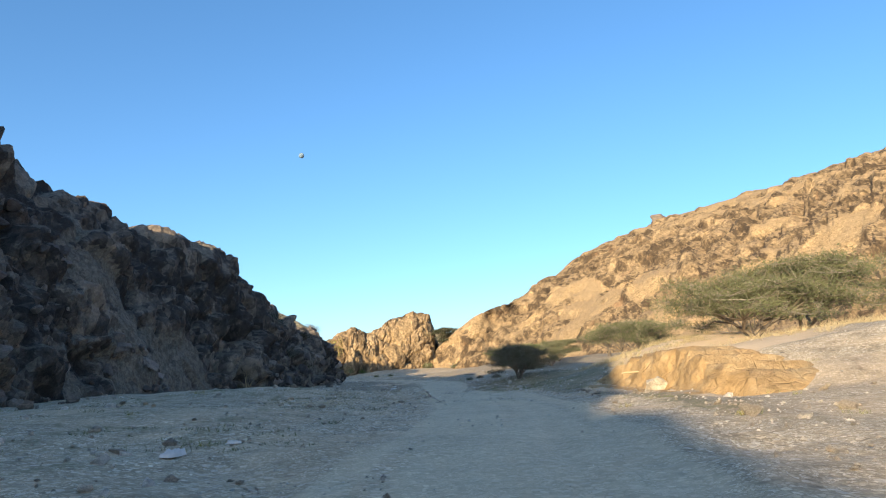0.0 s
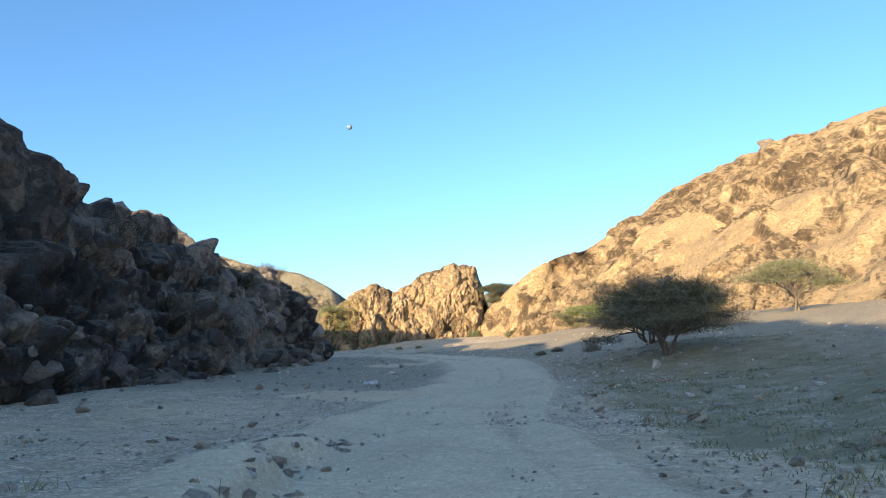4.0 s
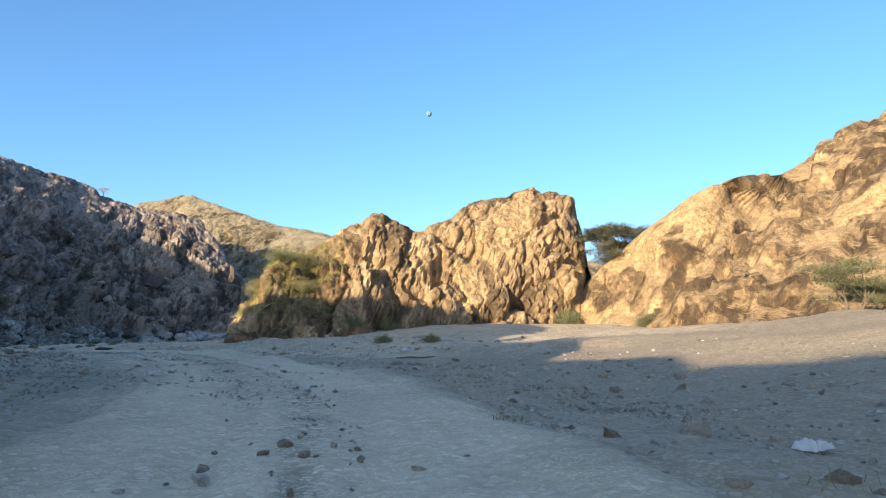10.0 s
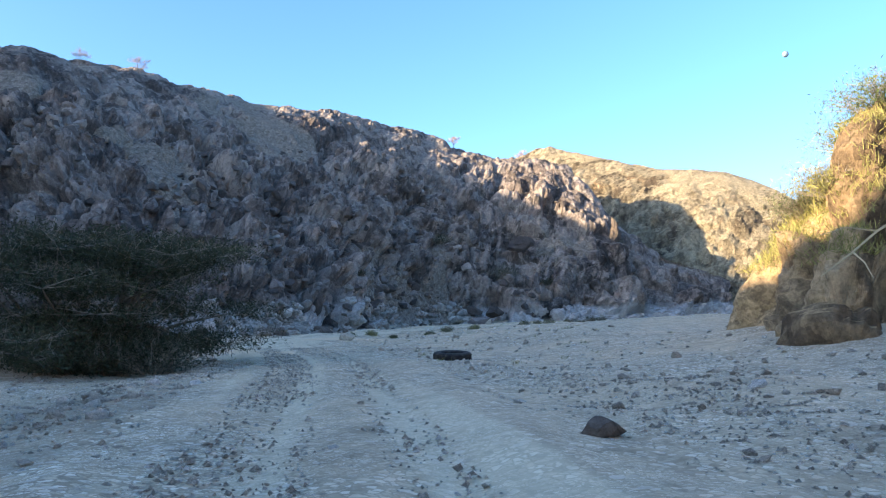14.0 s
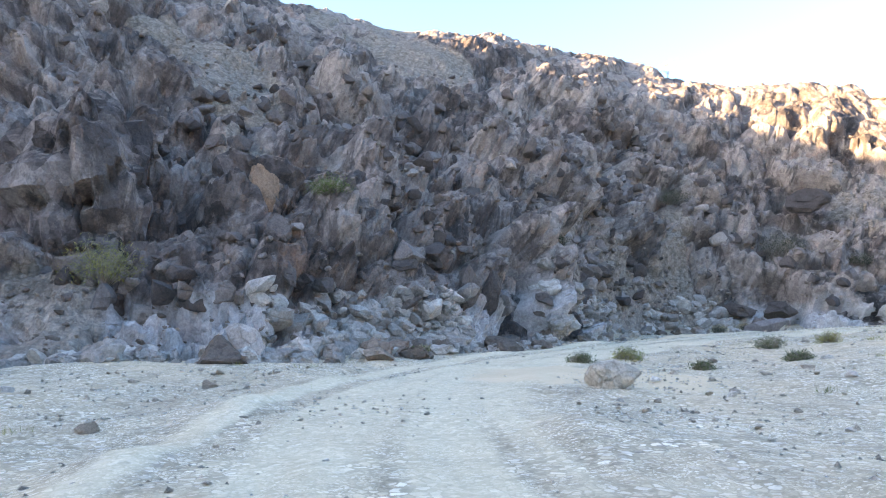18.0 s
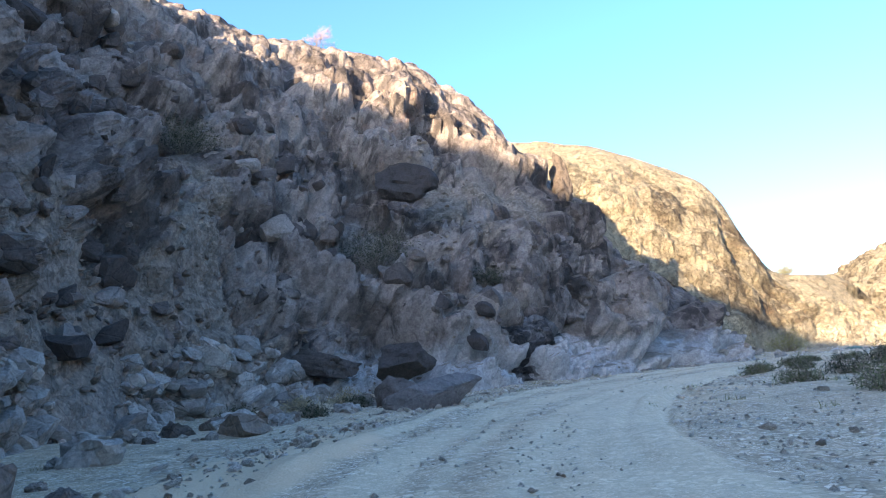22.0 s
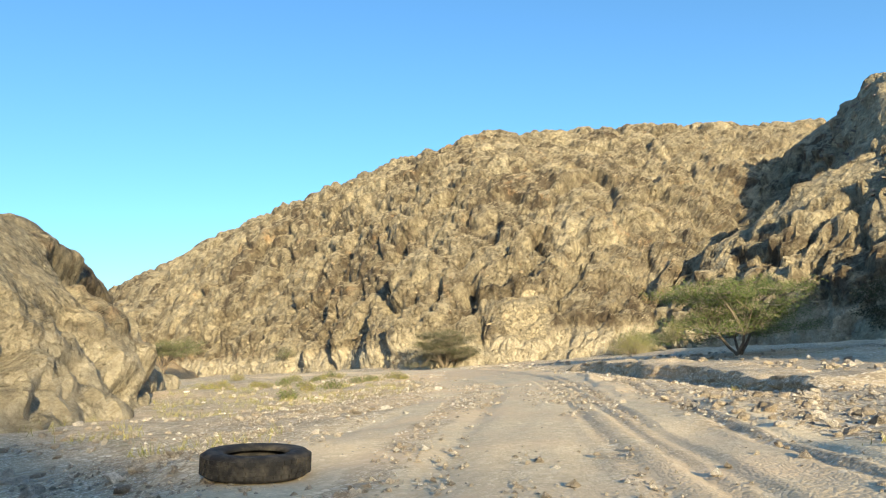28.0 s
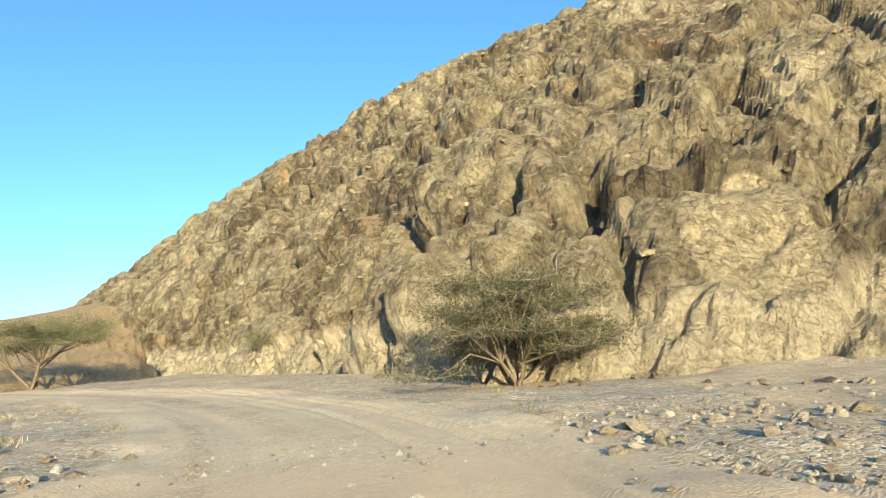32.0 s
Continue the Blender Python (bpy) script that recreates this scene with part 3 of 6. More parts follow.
def ground_material():
    n = Nodes("gravel_and_dust", 0.95)

    def attribute(key):
        at = n.t.nodes.new("ShaderNodeAttribute")
        at.attribute_name = key
        return at.outputs["Fac"]

    worn = n.math("ADD", attribute("worn"), n.math("MULTIPLY", n.math("SUBTRACT", n.noise(0.8, 6, 0.65), 0.5), 0.7))
    worn = n.ramp(worn, (0.30, 0.0), (0.66, 1.0))
    sandy = n.ramp(n.math("ADD", attribute("sand"), n.math("MULTIPLY", n.math("SUBTRACT", n.noise(0.5, 6, 0.6), 0.5), 0.6)), (0.40, 0.0), (0.55, 1.0))
    grassy = n.ramp(n.math("ADD", attribute("green"), n.math("MULTIPLY", n.math("SUBTRACT", n.noise(0.9, 9, 0.78, 0.6), 0.5), 2.0)), (0.46, 0.0), (0.70, 0.8))
    shaken = n.warped(7.0, 0.10)
    tones = ((0.0, (0.28, 0.227, 0.155)), (0.35, (0.54, 0.447, 0.305)), (0.65, (0.72, 0.61, 0.435)), (1.0, (0.92, 0.85, 0.70)))
    # Crevice shade between the pebbles is put into the gravel's colour.
    gap_shade = (0.37, 0.305, 0.21)
    gravel = n.mix(n.ramp(n.cells(11.0, "DISTANCE_TO_EDGE", "Distance", shaken), (0.04, 1.0), (0.14, 0.0)), n.ramp(n.axis(n.cells(11.0, co=shaken), 0), *tones), gap_shade)
    chips = n.mix(n.ramp(n.cells(26.0, "DISTANCE_TO_EDGE", "Distance", shaken), (0.04, 1.0), (0.16, 0.0)), n.ramp(n.axis(n.cells(26.0, co=shaken), 1), *tones), gap_shade)
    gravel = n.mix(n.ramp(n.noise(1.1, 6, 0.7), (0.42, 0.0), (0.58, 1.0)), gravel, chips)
    pebble = n.ramp(n.cells(5.5, "F1", "Distance"), (0.30, 1.0), (0.36, 0.0))
    which = n.ramp(n.axis(n.cells(5.5), 2), (0.45, 0.0), (0.5, 1.0))
    gravel = n.mix(n.math("MULTIPLY", n.math("MULTIPLY", pebble, which), 0.7), gravel, n.ramp(n.axis(n.cells(5.5), 0), (0.1, (0.24, 0.20, 0.155)), (0.5, (0.50, 0.43, 0.335)), (0.9, (0.74, 0.67, 0.56))))
    sand = n.ramp(n.noise(0.5, 7, 0.6), (0.3, (0.60, 0.455, 0.29)), (0.7, (0.72, 0.555, 0.365)))
    loose = n.ramp(n.noise(0.16, 6, 0.65, 0.8), (0.44, 0.0), (0.60, 1.0))
    col = n.mix(loose, gravel, n.mix(0.5, sand, gravel))
    col = n.mix(n.ramp(n.noise(0.11, 7, 0.7, 0.5), (0.50, 0.0), (0.66, 0.6)), col, n.mix(0.55, (0.34, 0.28, 0.205), gravel))
    col = n.mix(0.8, col, n.ramp(n.noise(1.3, 9, 0.75, 0.4), (0.30, 0.55), (0.5, 1.0), (0.70, 1.3)), "MULTIPLY")
    dusty = n.mix(n.ramp(n.noise(6.0, 9, 0.78), (0.32, 0.0), (0.68, 1.0)), (0.58, 0.475, 0.31), (0.82, 0.69, 0.475))
    dusty = n.mix(0.8, dusty, n.ramp(n.noise(0.45, 8, 0.7, 0.8), (0.32, 0.74), (0.5, 1.0), (0.68, 1.15)), "MULTIPLY")
    col = n.mix(1.0, col, (0.95, 0.94, 0.93), "MULTIPLY")
    col = n.mix(worn, col, n.mix(0.40, dusty, gravel))
    earth = n.mix(n.ramp(n.noise(2.2, 9, 0.75), (0.3, 0.0), (0.7, 1.0)), (0.16, 0.128, 0.085), (0.33, 0.27, 0.185))
    brown = n.ramp(n.math("ADD", attribute("soil"), n.math("MULTIPLY", n.math("SUBTRACT", n.noise(0.35, 8, 0.7, 0.7), 0.5), 0.9)), (0.35, 0.0), (0.75, 0.85))
    col = n.mix(brown, col, n.mix(0.3, earth, gravel))
    col = n.mix(grassy, col, n.mix(n.noise(7.0, 7, 0.7), (0.13, 0.125, 0.06), (0.29, 0.26, 0.145)))
    col = n.mix(sandy, col, n.mix(0.12, sand, gravel))
    bare = n.math("SUBTRACT", 1.0, n.math("MAXIMUM", worn, sandy))
    b1 = n.bump(n.math("MULTIPLY", n.cells(11.0, "F1", "Distance", shaken), bare), 0.3, -0.04)
    b0 = n.bump(n.math("MULTIPLY", n.math("MULTIPLY", pebble, which), bare), 0.35, 0.045, b1)
    b3 = n.bump(n.cells(26.0, "F1", "Distance", shaken), 0.4, -0.02, b0)
    b2 = n.bump(n.noise(6.0, 10, 0.78), 0.3, 0.025, b3)
    return n.done(col, b2)


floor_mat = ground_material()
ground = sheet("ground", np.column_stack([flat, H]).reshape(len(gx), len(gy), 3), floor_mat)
tagged(ground, "grey gravel valley floor with a worn dusty track", "ground", kind="structure")


def streaks(lat, s):
    """Old wheel marks: long thin stripes beside one another."""
    return layered(np.column_stack([s * 0.035, lat * 1.7 + 0.6 * soft_noise(np.column_stack([s * 0.03, s * 0, s * 0]), 41), s * 0]), 3, 43, 0.6)


def wide_way(s):
    """How far the traffic spreads over the ground along the way: 0 one lane, 1 many."""
    return step(140, 152, s) * (1 - step(168, 182, s)) + 0.3 * step(255, 270, s) * (1 - step(292, 305, s)) + 0.45 * step(308, 325, s) * (1 - 0.75 * step(338, 350, s))


def worn(ob, xy, lat, s):
    """What lies on the ground: wheel-worn dust by the distance from the track's middle, sand in the hollows, and low green growth."""
    whole = 1 - step(168, 182, s) * (1 - step(222, 245, s)) * 0.8
    spread_by = wide_way(s)
    half = 1.8 + 2.2 * spread_by
    lane = np.exp(-((np.abs(lat) - 0.8) / 0.42) ** 2) * (0.75 - 0.25 * whole) + (0.12 + 0.5 * whole) * (1 - step(half, half + 1.1, np.abs(lat)))
    lane = lane + 0.6 * streaks(lat, s) * (1 - step(half, half + 2.5, np.abs(lat)))
    x, y = xy[:, 0], xy[:, 1]
    sand = sum(np.exp(-(((x - a) / ra) ** 2 + ((y - b) / rb) ** 2)) for a, b, ra, rb in ((-51.5, 150, 5.5, 3.2), (-73.2, 181.5, 1.6, 4.5), (-73, 190, 1.6, 4), (-60.5, 167.3, 4, 3), (10.5, 30, 5, 6), (14, 40, 5, 8), (-6.5, 93, 3, 2.2), (-4.5, 66, 2.6, 1.8), (-17, 262, 7, 4)))
    sand = sand + 0.45 * step(318, 334, s) * (1 - step(2.6, 4.6, np.abs(lat)))
    green = 0.62 * step(62, 84, s) * (1 - step(138, 158, s)) * step(2.6, 4.5, lat) * (1 - step(12, 17, lat)) + 0.42 * (1 - step(95, 108, s)) * step(3.0, 5.0, -lat) + 0.30 * step(190, 199, s) * (1 - step(214, 224, s)) * step(2.3, 3.2, -lat) * (1 - step(9, 13, -lat)) + 0.36 * step(300, 318, s) * step(4.5, 7, -lat)
    soil = step(118, 136, s) * (1 - step(180, 200, s)) * (0.30 + 0.5 * step(1.5, 3.5, np.abs(lat))) + 0.75 * step(190, 199, s) * (1 - step(214, 224, s)) * step(2.3, 3.2, -lat) * (1 - step(9, 13, -lat))
    soil = soil + 0.7 * step(64, 80, s) * (1 - step(118, 136, s)) * step(3.0, 5.0, lat) * (1 - step(11, 15, lat))
    bare = 1 - step(5.4, 6.6, lat) * step(70, 78, s) * (1 - step(93, 99, s))
    soil, green = soil * bare, green * bare
    for key, value in (("worn", lane), ("sand", sand), ("green", green), ("soil", soil)):
        att = ob.data.attributes.new(key, "FLOAT", "POINT")
        att.data.foreach_set("value", value.astype(np.float32))


worn(ground, flat, LAT, S)
# the track itself: a strip with ruts and low ridges of pushed-up gravel, dipping under the floor at its edges
along = np.arange(0, len(LINE) - 1, 0.55)
mid = np.stack([np.interp(along, np.arange(len(LINE)), LINE[:, k]) for k in range(2)], 1)
dirs = np.stack([np.interp(along, np.arange(len(LINE)), way[:, k]) for k in range(2)], 1)
across = np.linspace(-5, 5, 150)
strip = mid[:, None] + np.stack([dirs[:, 1], -dirs[:, 0]], 1)[:, None] * across[None, :, None]
sx = strip.reshape(-1, 2)
lat = np.tile(across, len(along))
sl = np.repeat(along * 0.8, len(across))
p3 = np.column_stack([sx, np.zeros(len(sx))])
wander = 0.22 * layered(np.column_stack([sl * 0.06, sl * 0, sl * 0]), 2, 31)
rut = np.exp(-((np.abs(lat + wander) - 0.80) / 0.24) ** 2)
sh = ground_at(sx) - 0.045 * rut * (0.7 + 0.5 * layered(p3 * 0.4, 2, 33)) + 0.09 * (1 - 0.8 * step(300, 318, sl)) * np.exp(-((np.abs(lat + wander) - 2.3) / 0.45) ** 2) * (0.6 + 0.7 * layered(p3 * 0.3, 2, 3))
sh += 0.010 * layered(p3 * 2.6, 3, 35) * (1 - 0.7 * rut)
sh += (0.014 + 0.018 * wide_way(sl)) * (1 - 0.9 * step(300, 318, sl)) * streaks(lat + wander, sl) * (1 - step(2.4 + 1.5 * wide_way(sl), 4.0 + 0.8 * wide_way(sl), np.abs(lat)))
coarse = step(176, 192, sl) * (1 - step(222, 240, sl))     # loose gravel heaped between and beside the wheels
sh += coarse * (0.07 * np.exp(-((lat + wander) / 0.38) ** 2) + 0.10 * np.exp(-((lat + wander - 1.75) / 0.5) ** 2)) * (0.7 + 0.6 * layered(p3 * 0.5, 2, 39))
late = step(300, 318, sl)
for at, deep in ((0.9, 0.035), (1.55, 0.055), (1.85, 0.05), (2.9, 0.05), (3.2, 0.04)):      # deep narrow wheel ruts in the soft edge
    x = lat - at - 0.3 * np.sin(sl * 0.08 + at)
    sh += late * deep * (0.85 + 0.3 * layered(p3 * 0.25, 2, 37)) * (0.3 * np.exp(-((np.abs(x) - 0.17) / 0.07) ** 2) - np.exp(-(x / 0.085) ** 2))
edge = step(276, 284, sl) * (1 - step(300, 310, sl))
for at, deep in ((1.9, 0.05), (2.6, 0.08), (2.95, 0.06)):
    sh -= edge * deep * np.exp(-((lat - at - 0.2 * np.sin(sl * 0.11)) / 0.11) ** 2)
washed = step(343, 348, sl) * (1 - step(362, 368, sl))
for at, high, back in ((2.35, 0.065, 0.5), (3.45, 0.05, 0.4), (1.45, 0.03, 0.3)):      # small washed-out steps in the gravel, ragged along their edge
    x = lat - at - 0.35 * np.sin(sl * 0.17 + at) - 0.16 * layered(np.column_stack([sl, lat * 0, lat * 0]) * 1.3, 4, int(at * 10))
    sh += washed * high * (0.75 + 0.5 * layered(p3 * 0.4, 2, 47)) * step(0, 0.08, x) * (1 - step(0.08, back, x))
sh -= 0.22 * step(4.4, 5.0, np.abs(lat))
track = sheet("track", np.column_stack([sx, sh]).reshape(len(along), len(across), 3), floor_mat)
tagged(track, "rutted dusty wheel track with gravel ridges", "road", kind="structure")
worn(track, sx, lat + wander, sl)


n = Nodes("cracked_sandy_earth", 0.95)
drip = n.stretch(1, 1, 0.4)
col = n.ramp(n.noise(1.2, 7, 0.7, 0.4), (0.35, (0.36, 0.24, 0.115)), (0.5, (0.50, 0.345, 0.175)), (0.66, (0.57, 0.42, 0.235)))
col = n.mix(n.ramp(n.noise(9, 6, 0.7), (0.56, 0.0), (0.66, 0.5)), col, (0.27, 0.19, 0.10))
crack = n.ramp(n.cells(2.1, "DISTANCE_TO_EDGE", "Distance", drip), (0.0, 0.0), (0.06, 1.0))
crack = n.math("MAXIMUM", crack, n.ramp(n.noise(1.4, 4), (0.44, 0.0), (0.54, 1.0)))
earth = n.done(col, n.bump(n.noise(14, 6, 0.7), 0.8, 0.05, n.bump(crack, 0.7, 0.08, n.bump(n.noise(3.0, 7, 0.7, 0.5, drip), 0.9, 0.16))))


def cut_bank(name, label, first, last, foot, rise, seed, tall, flute, lean, material=floor_mat):
    """A steep ragged face under a flat top, with its ends and back edges running into the ground."""
    bank_s = np.arange(first, last, 0.16)
    face = np.concatenate([np.linspace(-0.9, 0, 7)[:-1], np.linspace(0, lean, 18), np.linspace(lean + 0.1, rise, 14)])
    bs, base = np.repeat(bank_s, len(face)), np.tile(face, len(bank_s))
    knot = np.column_stack([bs, base * 0, base * 0])
    up = step(0.0, lean, base)
    ragged = 0.55 * layered(knot * 0.22, 3, seed) + flute * layered(np.column_stack([bs, up * 0.4, up * 0]) * 1.5, 4, seed + 1) * (0.35 + up) + 0.5 * flute * layered(np.column_stack([bs, up * 1.6, up * 0]) * 4.0, 3, seed + 2)
    bl = foot + base + ragged * (1 - step(rise * 0.6, rise, base))
    k = bs / 0.8
    mid = np.stack([np.interp(k, np.arange(len(LINE)), LINE[:, j]) for j in range(2)], 1)
    turn = np.stack([np.interp(k, np.arange(len(LINE)), way[:, j]) for j in range(2)], 1)
    bx = mid + np.stack([turn[:, 1], -turn[:, 0]], 1) * bl[:, None]
    b3d = np.column_stack([bx, np.zeros(len(bx))])
    bottom, top = ground_at(bx - np.stack([turn[:, 1], -turn[:, 0]], 1) * base[:, None]), ground_at(mid + np.stack([turn[:, 1], -turn[:, 0]], 1) * (foot + rise))
    ends = step(first, first + 3, bs) * (1 - step(last - 3, last, bs))
    bh = bottom + (np.maximum(top - bottom, 0) * up * ends + tall * up * ends * (1 - step(rise * 0.5, rise, base))) + 0.05 * layered(b3d * 1.3, 3, seed + 4) * step(lean, lean + 0.3, base)
    bh -= 0.25 * (1 - step(-0.9, -0.4, base)) + 0.3 * step(rise - 0.5, rise, base) + 0.35 * (1 - ends)
    bank = sheet(name, np.column_stack([bx, bh]).reshape(len(bank_s), len(face), 3), material)
    tagged(bank, label, "bank", kind="structure")
    worn(bank, bx, bl + 4, bs)


cut_bank("gravel_bank", "low steep-cut gravel bank beside the track", 343, 373, 6.0, 3.0, 77, 0.20, 0.16, 0.34)
cut_bank("sand_bank", "sunlit steep-cut sandy bank with erosion cracks", 81, 99.5, 6.5, 3.2, 87, 0.05, 0.15, 0.75, earth)


# ---- small shape tools ----
def surface(x, y):
    """The height of whatever hill or ground lies at (x, y)."""
    z = float(ground_at(np.array([[x, y]], float))[0])
    for pts in HILLS:
        d = (pts[:, 0] - x) ** 2 + (pts[:, 1] - y) ** 2
        near = d < 0.25
        if near.any():
            z = max(z, float(np.median(pts[near, 2])))
    return z


def raw_mesh(name, verts, faces, material, smooth=False):
    """A mesh from arrays of vertices and of faces with equally many corners."""
    verts, faces = np.asarray(verts, float), np.asarray(faces, np.int64)
    k = faces.shape[1]
    me = bpy.data.meshes.new(name)
    me.vertices.add(len(verts))
    me.vertices.foreach_set("co", verts.reshape(-1))
    me.loops.add(faces.size)
    me.loops.foreach_set("vertex_index", faces.reshape(-1))
    me.polygons.add(len(faces))
    me.polygons.foreach_set("loop_start", np.arange(0, faces.size, k))
    me.polygons.foreach_set("use_smooth", np.full(len(faces), smooth))
    me.update(calc_edges=True)
    me.materials.append(material)
    return me


def part(name, me, parent, label="", kind=""):
    """One mesh object under a thing."""
    ob = new(name, me)
    ob.parent = parent
    return tagged(ob, label, kind=kind)


def root(name, place, turn=0.0, label="", category="", group=""):
    ob = new(name)
    ob.matrix_world = pose(*place, 0, 0, turn)
    ob.empty_display_size = 0.3
    return tagged(ob, label, category, group)


def lump(seed, detail, stretch=(1, 1, 1), rough=0.35, flatten=0.25, worn_round=0.0):
    """Points and faces of a broken stone about one metre across."""
    bm = bmesh.new()
    bmesh.ops.create_icosphere(bm, subdivisions=detail, radius=0.5)
    v = np.array([p.co for p in bm.verts])
    f = np.array([[p.index for p in q.verts] for q in bm.faces])
    bm.free()
    rng = np.random.RandomState(seed)
    for _ in range(15):                      # planes that cut the ball into a block
        n = rng.normal(size=3)
        n /= np.linalg.norm(n)
        cut = 0.20 + 0.20 * rng.rand() + 0.13 * worn_round
        over = np.clip(v @ n - cut, 0, None)
        v = v - over[:, None] * n * 0.98
    if detail > 1:
        b, e, _ = blocks(v * 3.1 + seed * 1.7, seed)
        v = v * (1 + rough * 0.28 * b - rough * 0.2 * np.exp(-e * 9) + rough * 0.22 * layered(v * 4 + seed, 4, seed, 0.6))[:, None]
    v = v / np.ptp(v, axis=0) * np.array(stretch)
    v[:, 2] = np.where(v[:, 2] < -flatten, -flatten + (v[:, 2] + flatten) * 0.15, v[:, 2])
    return v, f


def stone_material(name, stops, scale=3.0):
    n = Nodes(name, 0.9)
    each = n.value("ShaderNodeObjectInfo", "Random")
    isle = n.value("ShaderNodeNewGeometry", "Random Per Island")
    pick = n.math("FRACT", n.math("ADD", each, isle))
    tone = n.ramp(pick, *stops)
    grain = n.noise(scale, 8, 0.7, 0.3)
    col = n.mix(0.8, tone, n.ramp(grain, (0.25, 0.45), (0.5, 1.0), (0.78, 1.45)), "MULTIPLY")
    vein = n.ramp(n.noise(scale * 0.35, 5, 0.7, 1.2), (0.55, 0.0), (0.68, 0.3))
    col = n.mix(vein, col, n.mix(0.3, tone, (0.10, 0.085, 0.075)))
    col = n.mix(0.7, col, n.ramp(n.noise(scale * 7, 7, 0.75), (0.32, 0.5), (0.5, 1.0), (0.68, 1.4)), "MULTIPLY")
    crack = n.ramp(n.cells(scale * 0.9, "DISTANCE_TO_EDGE", "Distance", n.stretch(1, 0.7, 1.2, 20, 30, 10)), (0.0, 0.0), (0.05, 1.0))
    return n.done(col, n.bump(n.noise(scale * 2.5, 9, 0.75), 1.0, 0.12, n.bump(crack, 0.7, 0.05)))


stone_mix = stone_material("loose_stone", ((0.0, (0.36, 0.31, 0.245)), (0.35, (0.54, 0.465, 0.37)), (0.7, (0.68, 0.60, 0.485)), (0.93, (0.86, 0.80, 0.71))), 12)
stone_pale = stone_material("washed_pale_rock", ((0.0, (0.25, 0.23, 0.205)), (0.5, (0.385, 0.36, 0.32)), (1.0, (0.54, 0.50, 0.44))), 1.6)
stone_dark = stone_material("varnished_dark_rock", ((0.0, (0.055, 0.048, 0.045)), (0.6, (0.10, 0.085, 0.075)), (1.0, (0.17, 0.14, 0.12))), 2.0)
stone_brown = stone_material("brown_rock", ((0.0, (0.13, 0.105, 0.085)), (0.5, (0.23, 0.185, 0.15)), (1.0, (0.33, 0.27, 0.21))), 1.8)
stone_pink = stone_material("pinkish_pale_rock", ((0.0, (0.50, 0.42, 0.36)), (1.0, (0.58, 0.50, 0.44))), 1.5)
stone_grey = stone_material("weathered_grey_rock", ((0.0, (0.17, 0.16, 0.155)), (1.0, (0.26, 0.245, 0.235))), 1.8)
stone_sand = stone_material("pale_sandstone", ((0.0, (0.50, 0.44, 0.35)), (1.0, (0.62, 0.56, 0.46))), 2.2)


def plant_material(name, low, high, thin=True):
    n = Nodes(name, 0.75)
    tone = n.ramp(n.value("ShaderNodeNewGeometry", "Random Per Island"), (0.0, low), (1.0, high))
    n.mat.use_nodes = True
    n.b.inputs["Base Color"].default_value = (*high, 1)
    if thin:
        n.b.inputs["Subsurface Weight"].default_value = 0.0
    return n.done(tone)


bark = Nodes("grey_bark", 0.9)
bark = bark.done(bark.ramp(bark.noise(9, 7, 0.7), (0.3, (0.10, 0.082, 0.062)), (0.7, (0.27, 0.225, 0.175))), bark.bump(bark.noise(25, 5), 0.6, 0.02))
twig_mat = plant_material("dry_twigs", (0.15, 0.13, 0.10), (0.33, 0.29, 0.23))
leaf_grey = plant_material("grey_green_leaves", (0.075, 0.085, 0.04), (0.17, 0.18, 0.085))
leaf_green = plant_material("green_leaves", (0.06, 0.095, 0.025), (0.16, 0.20, 0.06))
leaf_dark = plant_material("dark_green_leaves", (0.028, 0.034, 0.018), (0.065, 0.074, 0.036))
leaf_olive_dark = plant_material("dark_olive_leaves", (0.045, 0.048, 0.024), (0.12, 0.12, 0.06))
leaf_olive = plant_material("olive_grass", (0.13, 0.13, 0.055), (0.26, 0.25, 0.12))
leaf_yellow = plant_material("yellowing_leaves", (0.16, 0.17, 0.05), (0.34, 0.31, 0.11))
straw = plant_material("dry_straw", (0.30, 0.24, 0.13), (0.50, 0.42, 0.26))
twig_pink = plant_material("bare_pinkish_twigs", (0.34, 0.24, 0.20), (0.50, 0.38, 0.32))


def tubes(paths, sides=4):
    """Tapered tubes along polylines of (point, radius)."""
    verts, faces, base = [], [], 0
    ring = np.linspace(0, 2 * np.pi, sides, endpoint=False)
    for pts, rad in paths:
        pts, rad = np.array(pts), np.array(rad)
        t = np.gradient(pts, axis=0)
        t /= np.linalg.norm(t, axis=1, keepdims=True) + 1e-9
        a = np.cross(t, [0.31, 0.17, 0.93])
        a /= np.linalg.norm(a, axis=1, keepdims=True) + 1e-9
        b = np.cross(t, a)
        v = pts[:, None] + rad[:, None, None] * (np.cos(ring)[None, :, None] * a[:, None] + np.sin(ring)[None, :, None] * b[:, None])
        verts.append(v.reshape(-1, 3))
        m = len(pts)
        for i in range(m - 1):
            for j in range(sides):
                k = (j + 1) % sides
                faces.append((base + i * sides + j, base + i * sides + k, base + (i + 1) * sides + k, base + (i + 1) * sides + j))
        base += m * sides
    return np.concatenate(verts), np.array(faces)


